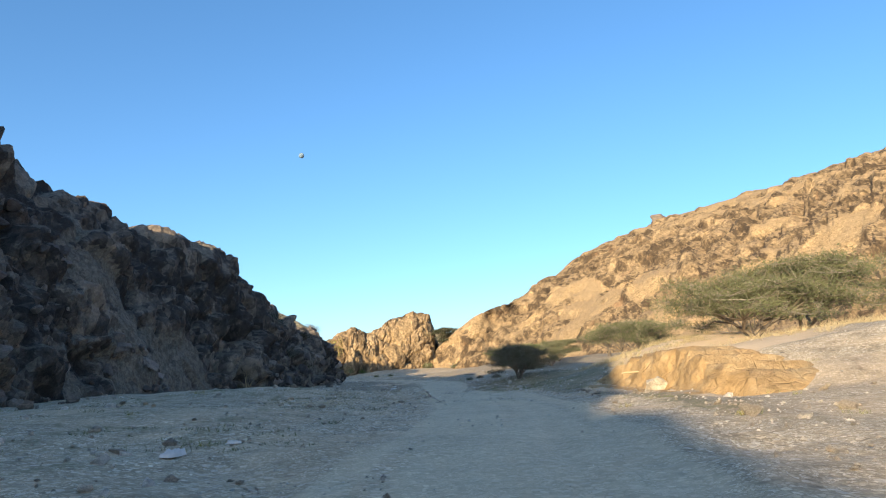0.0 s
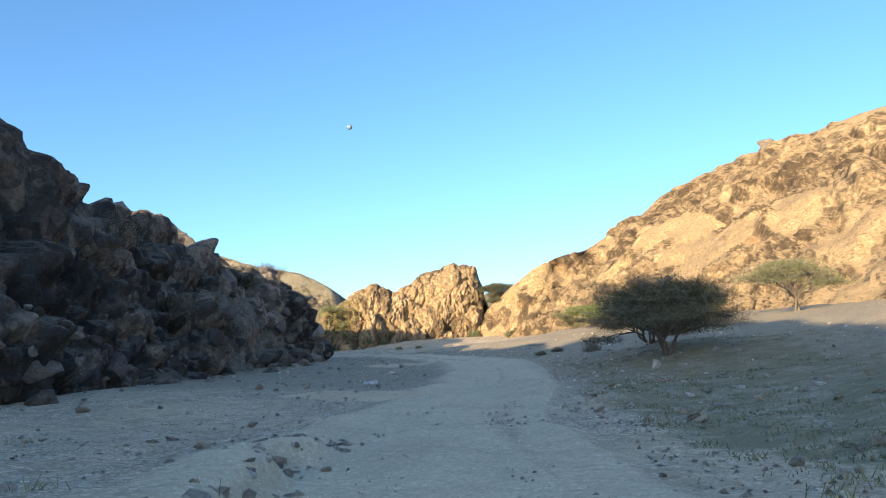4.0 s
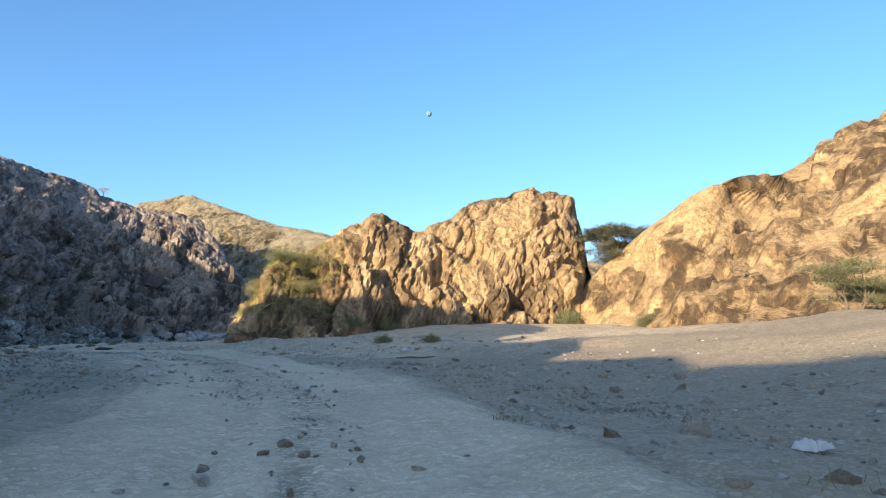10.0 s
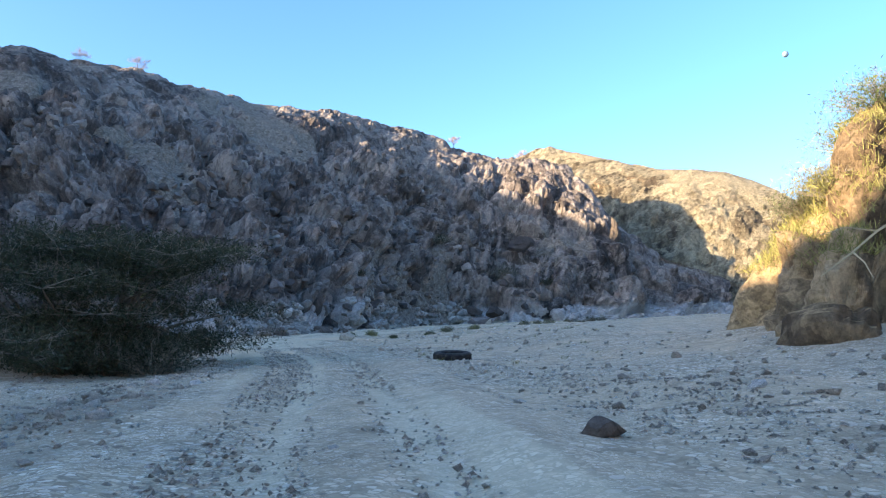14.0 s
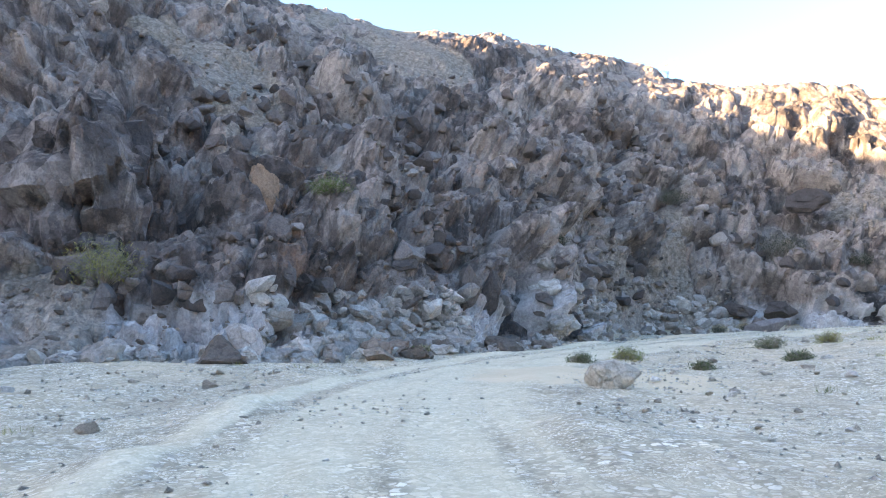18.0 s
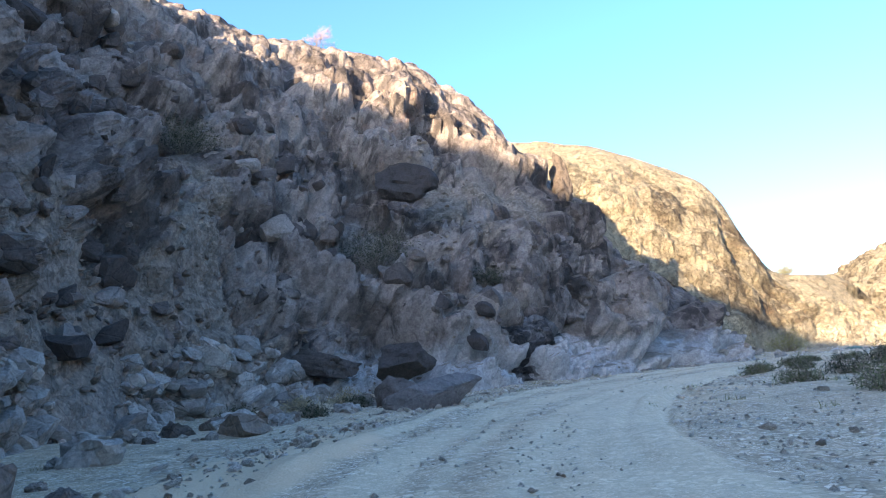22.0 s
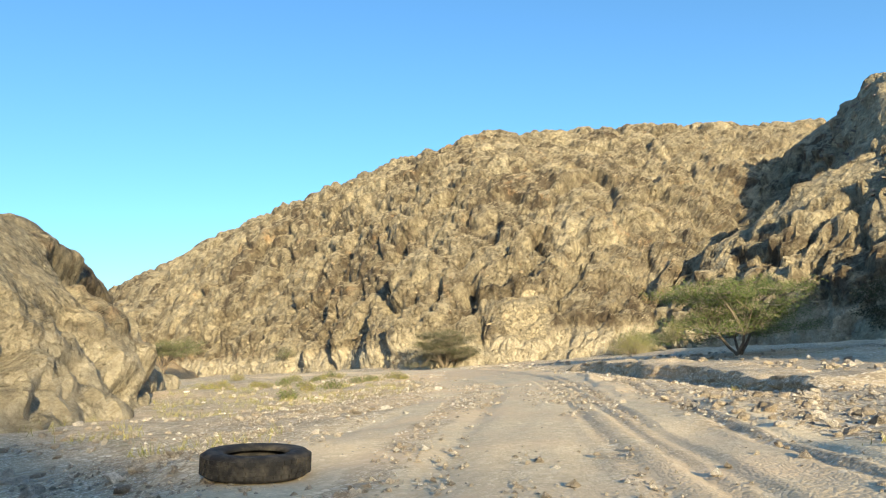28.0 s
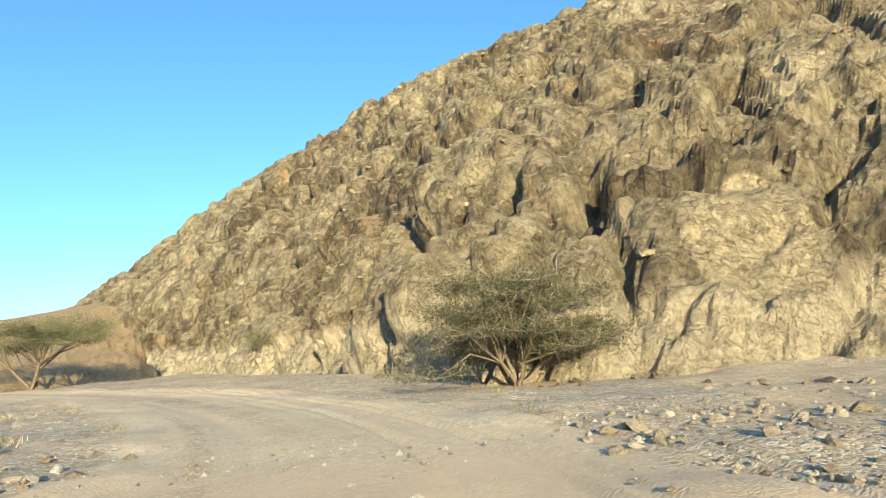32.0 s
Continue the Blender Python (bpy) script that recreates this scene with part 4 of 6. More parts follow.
def leaves(centres, rng, size, spread_by):
    """Small bent leaf blades, each a quad, thrown about the given points."""
    n = len(centres)
    c = centres + np.clip(rng.normal(size=(n, 3)), -1.5, 1.5) * spread_by
    a = rng.normal(size=(n, 3))
    a /= np.linalg.norm(a, axis=1, keepdims=True)
    b = np.cross(a, rng.normal(size=(n, 3)))
    b /= np.linalg.norm(b, axis=1, keepdims=True)
    l = size * (0.6 + 0.8 * rng.rand(n, 1))
    v = np.stack([c - a * l, c + b * l * 0.32, c + a * l, c - b * l * 0.32], 1).reshape(-1, 3)
    return v, np.arange(4 * n).reshape(n, 4)


def straws(centres, rng, length, width, up):
    """Thin straight twigs or blades, each a narrow quad, from the given points."""
    n = len(centres)
    d = rng.normal(size=(n, 3)) * (1 - up) + np.array([0, 0, up]) * 1.4
    d /= np.linalg.norm(d, axis=1, keepdims=True)
    w = np.cross(d, rng.normal(size=(n, 3)))
    w /= np.linalg.norm(w, axis=1, keepdims=True)
    l = length * (0.5 + rng.rand(n, 1))
    v = np.stack([centres - w * width, centres + w * width, centres + d * l + w * width * 0.3, centres + d * l - w * width * 0.3], 1).reshape(-1, 3)
    return v, np.arange(4 * n).reshape(n, 4)


def acacia(place, height, radius, seed, label, stems=3, flat=0.6, foliage=1.0, lean=(0, 0), leaf=None, low=0.35, group="desert trees", bare=None, small=1.0, pads=1.0):
    """A flat-topped thorn tree: stems that spread from the base, forking limbs, and a crown of flat sprays of twigs and small leaves."""
    rng = np.random.RandomState(seed)
    tree = root("acacia_tree", place, 0, label, "tree", group)
    n = int((6 + radius * 2.4 * (1.7 - 1.2 * low)) * pads)
    i = np.arange(n)
    r = radius * 0.86 * np.sqrt((i + 0.4) / n) * (0.85 + 0.25 * rng.rand(n))
    a = i * 2.39996 + rng.normal(size=n) * 0.35
    drop = rng.rand(n) ** 1.2 * (0.95 - low)
    z = height * np.clip(0.95 - 0.22 * (1.35 - flat) * (r / radius) ** 2 - 0.95 * drop * (0.3 + 0.7 * (r / radius) if low > 0.15 else 0.75 + 0.25 * (r / radius)), 0.12, 1)
    pad = np.stack([np.cos(a) * r + lean[0] * z * 0.8, np.sin(a) * r + lean[1] * z * 0.8, z], 1)
    reach = 0.30 * radius + 0.28
    side = (np.floor(((np.arctan2(pad[:, 1], pad[:, 0]) / (2 * np.pi)) % 1) * stems)).astype(int) % stems
    thick = 0.019 * radius + 0.018
    trunk, sprays, tips = [], [], []
    for k in range(stems):
        mine = pad[side == k]
        if not len(mine):
            continue
        heart = mine.mean(0)
        at = np.array([math.cos(2 * math.pi * k / stems), math.sin(2 * math.pi * k / stems), 0]) * 0.06 * radius ** 0.5
        fork = heart * np.array([0.42, 0.42, 0.46]) + rng.normal(size=3) * 0.06 * radius ** 0.5
        way_up = [at + np.array([0, 0, -0.3]), at * 1.2 + np.array([0, 0, 0.04 * height]), (at + fork) * 0.5 + rng.normal(size=3) * 0.05 * radius ** 0.5, fork]
        trunk.append((way_up, [thick * 1.25, thick, thick * 0.85, thick * 0.72]))
        for p in mine:
            bend = fork + (p - fork) * 0.5 + np.array([0, 0, 0.10 * height * rng.rand()]) + rng.normal(size=3) * 0.09 * radius ** 0.5
            part("limb", raw_mesh("limb", *tubes([([fork, fork + (bend - fork) * 0.5 + rng.normal(size=3) * 0.04, bend, bend + (p - bend) * 0.6 + rng.normal(size=3) * 0.05, p], list(np.array([0.6, 0.5, 0.4, 0.28, 0.16]) * thick))]), bark, True), tree)
            for _ in range(7):
                b, q = rng.rand() * 2 * math.pi, reach * (0.5 + 0.6 * rng.rand())
                end = p + np.array([math.cos(b) * q, math.sin(b) * q, (0.10 + 0.25 * rng.rand() - 0.10) * reach])
                mid_way = p + (end - p) * 0.5 + rng.normal(size=3) * 0.05
                sprays.append(([p, mid_way, end], [0.16 * thick, 0.11 * thick + 0.002, 0.004]))
                tips += [end, mid_way + (end - mid_way) * 0.5, mid_way]
    part("trunk", raw_mesh("trunk", *tubes(trunk, 6), bark, True), tree)
    tips = np.array(tips)
    v, f = tubes(sprays, 3)
    tv, tf = straws(np.repeat(tips, 5, 0) + rng.normal(size=(len(tips) * 5, 3)) * 0.06, rng, 0.10 * radius ** 0.5 + 0.16, 0.008, 0.28)
    part("twig_mass", raw_mesh("twig_mass", np.concatenate([v, tv]), np.concatenate([f, tf + len(v)]), bare or twig_mat), tree, kind="stuff")
    if foliage > 0:
        count = int(11 * foliage * (1 + 0.4 * radius) / small ** 1.5)
        c = np.repeat(tips, count, 0) + np.clip(rng.normal(size=(len(tips) * count, 3)), -1.5, 1.5) * np.array([0.25, 0.25, 0.13]) * (0.45 + 0.2 * radius)
        lv, _ = leaves(c, rng, 0.095 * small, 0.0)
        lv = lv.reshape(-1, 4, 3)[:, :3].reshape(-1, 3)
        part("crown", raw_mesh("crown", lv, np.arange(len(lv)).reshape(-1, 3), leaf or leaf_grey), tree, kind="stuff")
    return tree


def bush(place, radius, height, seed, label, leaf, group="desert bushes", dense=1.0, stalk=None):
    """A rounded shrub of upright stems and small leaves."""
    rng = np.random.RandomState(seed)
    ob = root("desert_bush", place, 0, label, "bush", group)
    n = int(60 * dense)
    a, r = rng.rand(n) * 2 * np.pi, np.sqrt(rng.rand(n))
    top = np.stack([np.cos(a) * r * radius, np.sin(a) * r * radius, height * (0.45 + 0.5 * rng.rand(n)) * np.sqrt(np.clip(1.05 - r ** 2, 0.15, 1))], 1)
    stems = [([p * np.array([0.12, 0.12, 0]) + np.array([0, 0, -0.12]), p * np.array([0.55, 0.55, 0.55]) + rng.normal(size=3) * 0.04, p], [0.012, 0.009, 0.004]) for p in top]
    v, f = tubes(stems, 3)
    part("stem_mass", raw_mesh("stem_mass", v, f, stalk or twig_mat), ob, kind="stuff")
    pts = np.concatenate([top, top * 0.82 + rng.normal(size=top.shape) * 0.05 * radius, top * 0.6])
    pts = pts[pts[:, 2] > 0.06]
    tv, tf = straws(np.repeat(pts, 2, 0), rng, 0.14 + 0.10 * radius, 0.006, 0.45)
    part("twig_mass", raw_mesh("twig_mass", tv, tf, stalk or twig_mat), ob, kind="stuff")
    lv, lf = leaves(np.repeat(pts, int(6 * dense), 0), rng, 0.068, np.array([0.13, 0.13, 0.10]) * (0.5 + radius))
    lv[:, 2] = np.maximum(lv[:, 2], 0.01)
    lv = lv.reshape(-1, 4, 3)[:, :3].reshape(-1, 3)
    part("foliage", raw_mesh("foliage", lv, np.arange(len(lv)).reshape(-1, 3), leaf), ob, kind="stuff")
    return ob


# ---- trees ----
def stand(x, y):
    return (x, y, surface(x, y) - 0.05)


acacia(stand(16.8, 38.0), 3.0, 5.2, 11, "wide low acacia with green top on the sandy bank", 4, 0.9, 0.9, leaf=leaf_grey, low=0.2, pads=1.8)
acacia(stand(21, 41), 4.2, 5.2, 12, "spreading acacia thicket on the sandy bank", 4, 0.9, 0.9, leaf=leaf_grey, low=0.2, pads=1.8)
acacia(stand(25.5, 60), 5.0, 4.4, 13, "grey acacia beyond the sandy bank", 3, 1.0, 0.9, low=0.25)
acacia(stand(22.5, 96), 3.4, 4.3, 15, "pale-trunked acacia on the sunlit flat", 2, 0.9, 0.9, low=0.4)
acacia(stand(16.3, 61.0), 3.9, 4.3, 16, "broad umbrella acacia with a pale forked trunk", 3, 1.0, 1.0, pads=1.8, low=0.55)
acacia(stand(30.2, 116.8), 4.0, 2.7, 31, "thin acacia on the sunlit flat", 2, 0.9, 0.8, low=0.5)
acacia(stand(15.2, 99.6), 3.0, 3.2, 32, "low grey acacia scrub on the sunlit flat", 4, 0.8, 1.1, low=0.15)
# The next two trees carry the cliff's shade in a darker leaf colour.
acacia(stand(8.7, 82.3), 3.0, 3.0, 17, "many-stemmed dark acacia on the roadside mound, its shade put into the leaf colour", 7, 0.5, 0.8, leaf=leaf_dark, low=0.15, small=0.55, pads=3.0)
acacia(stand(7.9, 74.8), 3.5, 3.4, 18, "dense dark acacia overhanging the roadside bank, its shade put into the leaf colour", 5, 0.8, 0.75, leaf=leaf_olive_dark, low=0.25, small=0.55, pads=3.2)
acacia(stand(10.6, 139), 2.9, 2.4, 19, "small round acacia at the foot of the hill", 4, 0.4, 1.3, leaf=leaf_grey, low=0.15)
acacia(stand(12.3, 122), 2.6, 3.2, 20, "leaning acacia with bare pale trunks", 2, 0.9, 1.0, pads=1.8, lean=(-0.5, 0.2), leaf=leaf_green, low=0.4)
acacia(stand(14.2, 116), 2.9, 3.8, 21, "sprawling acacia with pale crooked trunks", 3, 0.9, 1.1, pads=1.8, low=0.35, leaf=leaf_green)
acacia(stand(15.5, 110), 2.5, 2.4, 22, "thin upright acacia on the sunlit flat", 5, 0.4, 0.8, low=0.3, leaf=leaf_yellow)
acacia(stand(17.5, 107), 3.1, 3.2, 23, "dense acacia at the foot of the hill", 4, 0.6, 1.2, pads=1.8, low=0.25)
acacia(stand(14.5, 146), 2.0, 1.8, 24, "stunted acacia on the lower slope", 3, 0.5, 1.0, low=0.2)
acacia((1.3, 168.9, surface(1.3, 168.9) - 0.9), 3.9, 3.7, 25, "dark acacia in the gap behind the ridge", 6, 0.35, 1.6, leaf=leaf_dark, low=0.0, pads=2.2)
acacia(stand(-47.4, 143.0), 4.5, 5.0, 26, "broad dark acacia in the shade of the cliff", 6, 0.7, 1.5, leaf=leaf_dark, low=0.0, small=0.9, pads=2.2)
acacia(stand(-8.7, 246.2), 3.8, 3.7, 27, "wide grey-green acacia on the far bank", 4, 0.85, 0.9, leaf=leaf_green, low=0.15, small=0.75, pads=2.2)
acacia(stand(0.9, 276.0), 3.5, 2.8, 29, "wide twiggy thorn tree against the ribbed rock face", 5, 0.7, 1.0, leaf=leaf_olive_dark, low=0.05, small=0.65, pads=2.6)
acacia(stand(-7, 238), 3.2, 3.2, 28, "bushy acacia in the shade of the slope", 4, 0.6, 1.4, leaf=leaf_dark, low=0.2)
acacia(stand(-6, 318), 5.0, 6.0, 30, "distant acacia on the pale slope", 3, 0.8, 1.3, low=0.3)
for k, (x, y, h) in enumerate(((-112, 172, 2.2), (-112.5, 180, 2.4), (-93.5, 224.5, 2.2), (-83.5, 229.5, 1.9))):
    acacia((x, y, surface(x, y) - 0.3), h, h * 0.5, 60 + k, "small bare pinkish tree on the crest of the cliff", 3, 0.6, 0.0, low=0.3, group="bare trees on the crest", bare=twig_pink)

# ---- bushes ----
for k, (x, y, r, h, leaf, text) in enumerate((
        (-46.6, 142.4, 2.4, 2.0, leaf_dark, "dark low bush under the broad acacia"), (-48.9, 143.6, 2.4, 1.9, leaf_dark, "dark low bush under the broad acacia"), (-45.0, 143.8, 1.8, 1.5, leaf_dark, "dark low bush under the broad acacia"), (13.0, 263.8, 2.0, 2.6, leaf_green, "tall green bush at the foot of the end slope"), (10.0, 262.5, 1.9, 2.0, leaf_yellow, "dry yellow bush at the foot of the end slope"),
        (15.5, 261, 1.5, 1.8, leaf_yellow, "dry yellow bush at the foot of the end slope"),
        (-48.6, 243.2, 1.6, 2.6, leaf_yellow, "yellow-green bush at the foot of the bluff"), (-42.5, 259.5, 1.2, 1.5, leaf_yellow, "yellow-green bush on top of the bluff"),
        (8.2, 312, 1.4, 1.8, leaf_grey, "grey bush against the ribbed rock"), (-82.8, 206.5, 1.7, 1.5, leaf_dark, "dark green bush on the rubble slope"),
        (-76.3, 212.4, 2.0, 2.2, leaf_dark, "dark bush above the overhanging slab"), (-77.4, 184.9, 1.1, 1.0, leaf_dark, "dark bush at the foot of the cliff"),
        (-71.5, 215, 1.2, 1.0, leaf_dark, "small bush on the rock shelf"), (-66.4, 227.5, 0.9, 1.1, leaf_dark, "small dark bush on the rock shoulder"),
        (-3.4, 164.5, 1.2, 1.6, leaf_green, "green bush at the end of the ridge"), (2.5, 158.5, 1.0, 1.1, leaf_grey, "grey bush on the sandy slope"),
        (-25.2, 157.6, 1.8, 1.6, leaf_yellow, "yellow-green bush on the mound"), (-26.6, 156.4, 1.7, 1.3, leaf_green, "green creeper on the mound"), (-27.9, 155.2, 1.5, 1.0, leaf_yellow, "yellow-green bush on the mound"),
        (-27.4, 158.2, 1.7, 1.4, leaf_green, "green bush on the crest of the mound"), (-28.9, 157.0, 1.4, 1.0, leaf_grey, "grey bush on the mound"), (-24.6, 155.6, 1.2, 1.3, leaf_yellow, "yellow bush on the mound"),
        (-20.2, 154.6, 1.0, 1.4, leaf_green, "green bush in the cleft of the ridge"), (-17.6, 156.5, 0.9, 1.1, leaf_green, "green bush in the cleft of the ridge"),
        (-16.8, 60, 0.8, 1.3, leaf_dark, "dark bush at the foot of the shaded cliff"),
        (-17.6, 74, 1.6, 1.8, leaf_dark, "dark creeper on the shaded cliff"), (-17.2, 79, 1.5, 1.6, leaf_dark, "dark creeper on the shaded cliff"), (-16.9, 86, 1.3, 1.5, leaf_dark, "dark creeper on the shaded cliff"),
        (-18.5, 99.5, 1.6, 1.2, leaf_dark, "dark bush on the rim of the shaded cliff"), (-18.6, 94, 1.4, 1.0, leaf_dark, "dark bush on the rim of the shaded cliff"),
        (-75.6, 169, 0.9, 0.9, leaf_green, "green bush in the cliff's cracks"), (-76, 160, 1.3, 1.8, leaf_yellow, "yellow-green bush high in the cliff"))):
    bush(stand(x, y), r, h, 100 + k, text, leaf, dense=(1.0 + 0.5 * r) * (2.0 if r > 2.1 else 1.0))
for k, (x, y, r, leaf) in enumerate((
        (-63.0, 198.0, 0.55, leaf_grey), (-62.6, 194.6, 0.7, leaf_grey), (-61.0, 196.8, 0.8, leaf_grey), (-60.5, 201.5, 0.7, leaf_dark), (-58.4, 204.0, 0.8, leaf_dark), (-57.5, 199.5, 0.9, leaf_dark),
        (-54.6, 209.5, 0.6, leaf_dark), (-52.6, 212.5, 0.6, leaf_dark), (-50.1, 217.6, 0.45, leaf_olive_dark), (-49.5, 213.5, 0.7, leaf_olive_dark), (-47.0, 217.0, 0.7, leaf_olive_dark), (-45.0, 221.0, 0.9, leaf_grey),
        (-55.6, 213.2, 0.35, leaf_grey), (-51.2, 220.2, 0.6, leaf_dark), (-58.9, 210.0, 0.5, leaf_grey), (-60.2, 171.8, 0.3, leaf_grey), (-58.6, 174.2, 0.36, leaf_grey), (-63.6, 183.0, 0.7, leaf_grey),
        (-62.2, 185.2, 0.6, leaf_yellow), (-63.9, 171.0, 0.4, leaf_grey), (-71.2, 170.6, 0.45, straw), (-70.6, 169.6, 0.5, leaf_green), (-75.8, 200.6, 0.5, leaf_dark), (-75.2, 203.6, 0.5, leaf_dark),
        (-78.2, 200.6, 0.6, leaf_dark), (-75.9, 204.6, 0.7, straw), (-77.0, 202.8, 0.6, straw), (-73.6, 203.6, 0.5, leaf_dark), (-63.4, 172.8, 0.5, leaf_yellow), (-26.8, 126.6, 0.5, leaf_green), (-29.5, 130.5, 0.35, leaf_green),
        (-32.5, 132, 0.5, leaf_yellow), (-9.8, 134.5, 0.45, leaf_yellow), (-12.6, 136.2, 0.5, leaf_yellow), (5.2, 101, 0.5, leaf_dark), (3.6, 96.5, 0.45, leaf_grey), (6.8, 92, 0.7, leaf_dark),
        (-57.6, 212.3, 0.3, leaf_olive_dark), (-53.7, 215.2, 0.4, leaf_olive_dark), (-54.1, 213.9, 0.35, leaf_grey), (-49.7, 216.6, 0.55, leaf_olive_dark), (-48.0, 220.3, 0.7, leaf_green), (-56.4, 212.6, 0.3, leaf_olive_dark),
        (-59.4, 209.7, 0.35, leaf_olive_dark), (-59.8, 207.4, 0.45, leaf_olive_dark), (-62.4, 203.4, 0.4, leaf_grey), (-61.6, 205.6, 0.4, leaf_olive_dark), (-46.2, 223.4, 0.6, leaf_olive_dark))):
    bush(stand(x, y), r, r * 0.85, 200 + k, "tuft of straw-coloured dry shrub by the rocks" if leaf is straw else "low rounded desert shrub on the gravel", leaf, "low desert shrubs", dense=0.9)
for k in range(34):
    rng = random.Random(300 + k)
    x, y = -30 + rng.random() * 20, 256 + rng.random() * 22
    if -14 < beside(np.array([[x, y]], float))[1][0] < -3.6:
        bush(stand(x, y), 0.35 + 0.35 * rng.random(), 0.35 + 0.2 * rng.random(), 300 + k, "bright yellow-green herb on the sandy flat", leaf_yellow if k % 3 else leaf_green, "green herbs on the flat", dense=0.7)
dead = root("dead_shrub", stand(-16.2, 59.4), 0, "bare bleached dead shrub at the cliff's foot", "shrub")
rng = np.random.RandomState(77)
v, f = tubes([([(0, 0, -0.1), (0.1 * a, 0.1 * b, 0.7), (0.35 * a, 0.35 * b, 1.3 + 0.4 * c), (0.7 * a, 0.6 * b, 1.8 + 0.5 * c)], [0.03, 0.025, 0.017, 0.006]) for a, b, c in rng.normal(size=(7, 3)) * 0.8])
part("branch_mass", raw_mesh("branch_mass", v, f, straw), dead)
branch = root("dead_branch", (-27.2, 152.6, surface(-27.2, 153.2) + 0.1), 0, "bleached dead branch hanging over the mound's edge", "branch")
v, f = tubes([([(0.9, 1.3, 1.1), (0.5, 0.6, 0.75), (0.0, 0.0, 0.2), (-0.7, -0.4, -0.4)], [0.045, 0.04, 0.03, 0.012]), ([(0.0, 0.0, 0.2), (0.3, -0.5, -0.1), (0.5, -0.8, -0.5)], [0.025, 0.018, 0.008]),
              ([(0.5, 0.6, 0.75), (-0.2, 0.5, 0.9), (-0.8, 0.2, 0.7)], [0.025, 0.018, 0.008])])
part("limb", raw_mesh("limb", v, f, straw), branch)

# ---- marked rocks ----
def rock(name, label, place, size, turn, seed, material, tip=(0, 0), detail=4, rough=0.35, flatten=0.3, category="rock", group="", taper=0.0):
    v, f = lump(seed, detail, (1, 1, 1), rough, flatten)
    v[:, :2] *= 1 - taper * step(-0.5, 0.5, v[:, 2])[:, None]
    v = v * np.array(size)
    me = raw_mesh(name, v, f, material, False)
    ob = new(name, me)
    ob.matrix_world = pose(*place, tip[0], tip[1], turn)
    return tagged(ob, label, category, group)


rock("overhanging_slab", "black polished rock slab jutting from the slope", (-77.4, 206.6, surface(-77.4, 206.6) + 0.45), (1.5, 3.6, 1.1), 62, 5, stone_dark, (12, 4), 4, 0.25, 0.6, "rock slab")
rock("boulder", "long smooth dark grey boulder at the track's edge", (-72.0, 200.2, surface(-72, 200.2) + 0.25), (1.5, 2.9, 1.1), -78, 9, stone_grey, (0, 0), 4, 0.2, 0.35, "boulder")
rock("boulder", "dark rounded boulder beside the long grey one", (-73.4, 202.6, surface(-73.4, 202.6) + 0.3), (1.5, 2.2, 1.2), 30, 10, stone_dark, (0, 0), 4, 0.25, 0.35, "boulder")
rock("boulder", "orange-topped boulder by the cliff's foot", (-72.6, 201.9, surface(-72.6, 201.9) + 0.25), (1.1, 1.7, 0.9), -60, 14, stone_sand, (0, 0), 4, 0.25, 0.35, "boulder")
rock("leaning_block", "leaning pinkish-white block among the pale rocks", (-70.3, 163.0, 0.45), (1.0, 1.1, 2.4), 40, 12, stone_pink, (24, -18), 4, 0.2, 0.9, "rock")
rock("leaning_block", "brown block propped against the white one", (-69.6, 161.9, 0.25), (1.3, 1.5, 1.1), 10, 13, stone_brown, (10, 14), 4, 0.3, 0.4, "rock")
rock("rock_spire", "upright pointed rock spire on the cliff's shoulder", (-66.5, 226.5, 12.6), (2.2, 2.0, 4.4), 20, 17, stone_brown, (4, -5), 4, 0.7, 0.9, "rock spire", "", 0.5)
rock("boulder", "pale stone block on the sunlit sandy bank", (8.3, 27.6, surface(8.3, 27.6) + 0.2), (1.5, 1.2, 0.8), 15, 19, stone_sand, (0, 0), 4, 0.3, 0.35, "boulder")
rock("boulder", "pale tilted boulder in the middle of the gravel", (-57.9, 164.8, surface(-57.9, 164.8) + 0.15), (1.1, 0.8, 0.75), 25, 23, stone_sand, (0, 0), 3, 0.3, 0.3, "boulder")
rock("boulder", "dark broken stone beside the wheel track", (-27.8, 139.0, surface(-27.8, 139.0) + 0.08), (0.5, 0.42, 0.26), 25, 24, stone_brown, (0, 0), 3, 0.3, 0.3, "boulder")
rock("boulder", "pale weathered stone at the roadside", (6.6, 71.5, surface(6.6, 71.5) + 0.1), (0.4, 0.35, 0.45), 25, 26, stone_sand, (0, 0), 3, 0.3, 0.3, "boulder")
rock("summit_rock", "dark knob of rock on the skyline", (68, 211.5, surface(68, 211.5) + 0.8), (5, 5, 3.4), 25, 27, stone_brown, (0, 0), 3, 0.5, 0.3, "rock")
rock("summit_rock", "dark knob of rock on the skyline", (51.8, 326.2, surface(51.8, 326.2) + 0.8), (4.4, 4.0, 3.6), 65, 28, stone_brown, (0, 0), 3, 0.5, 0.3, "rock")

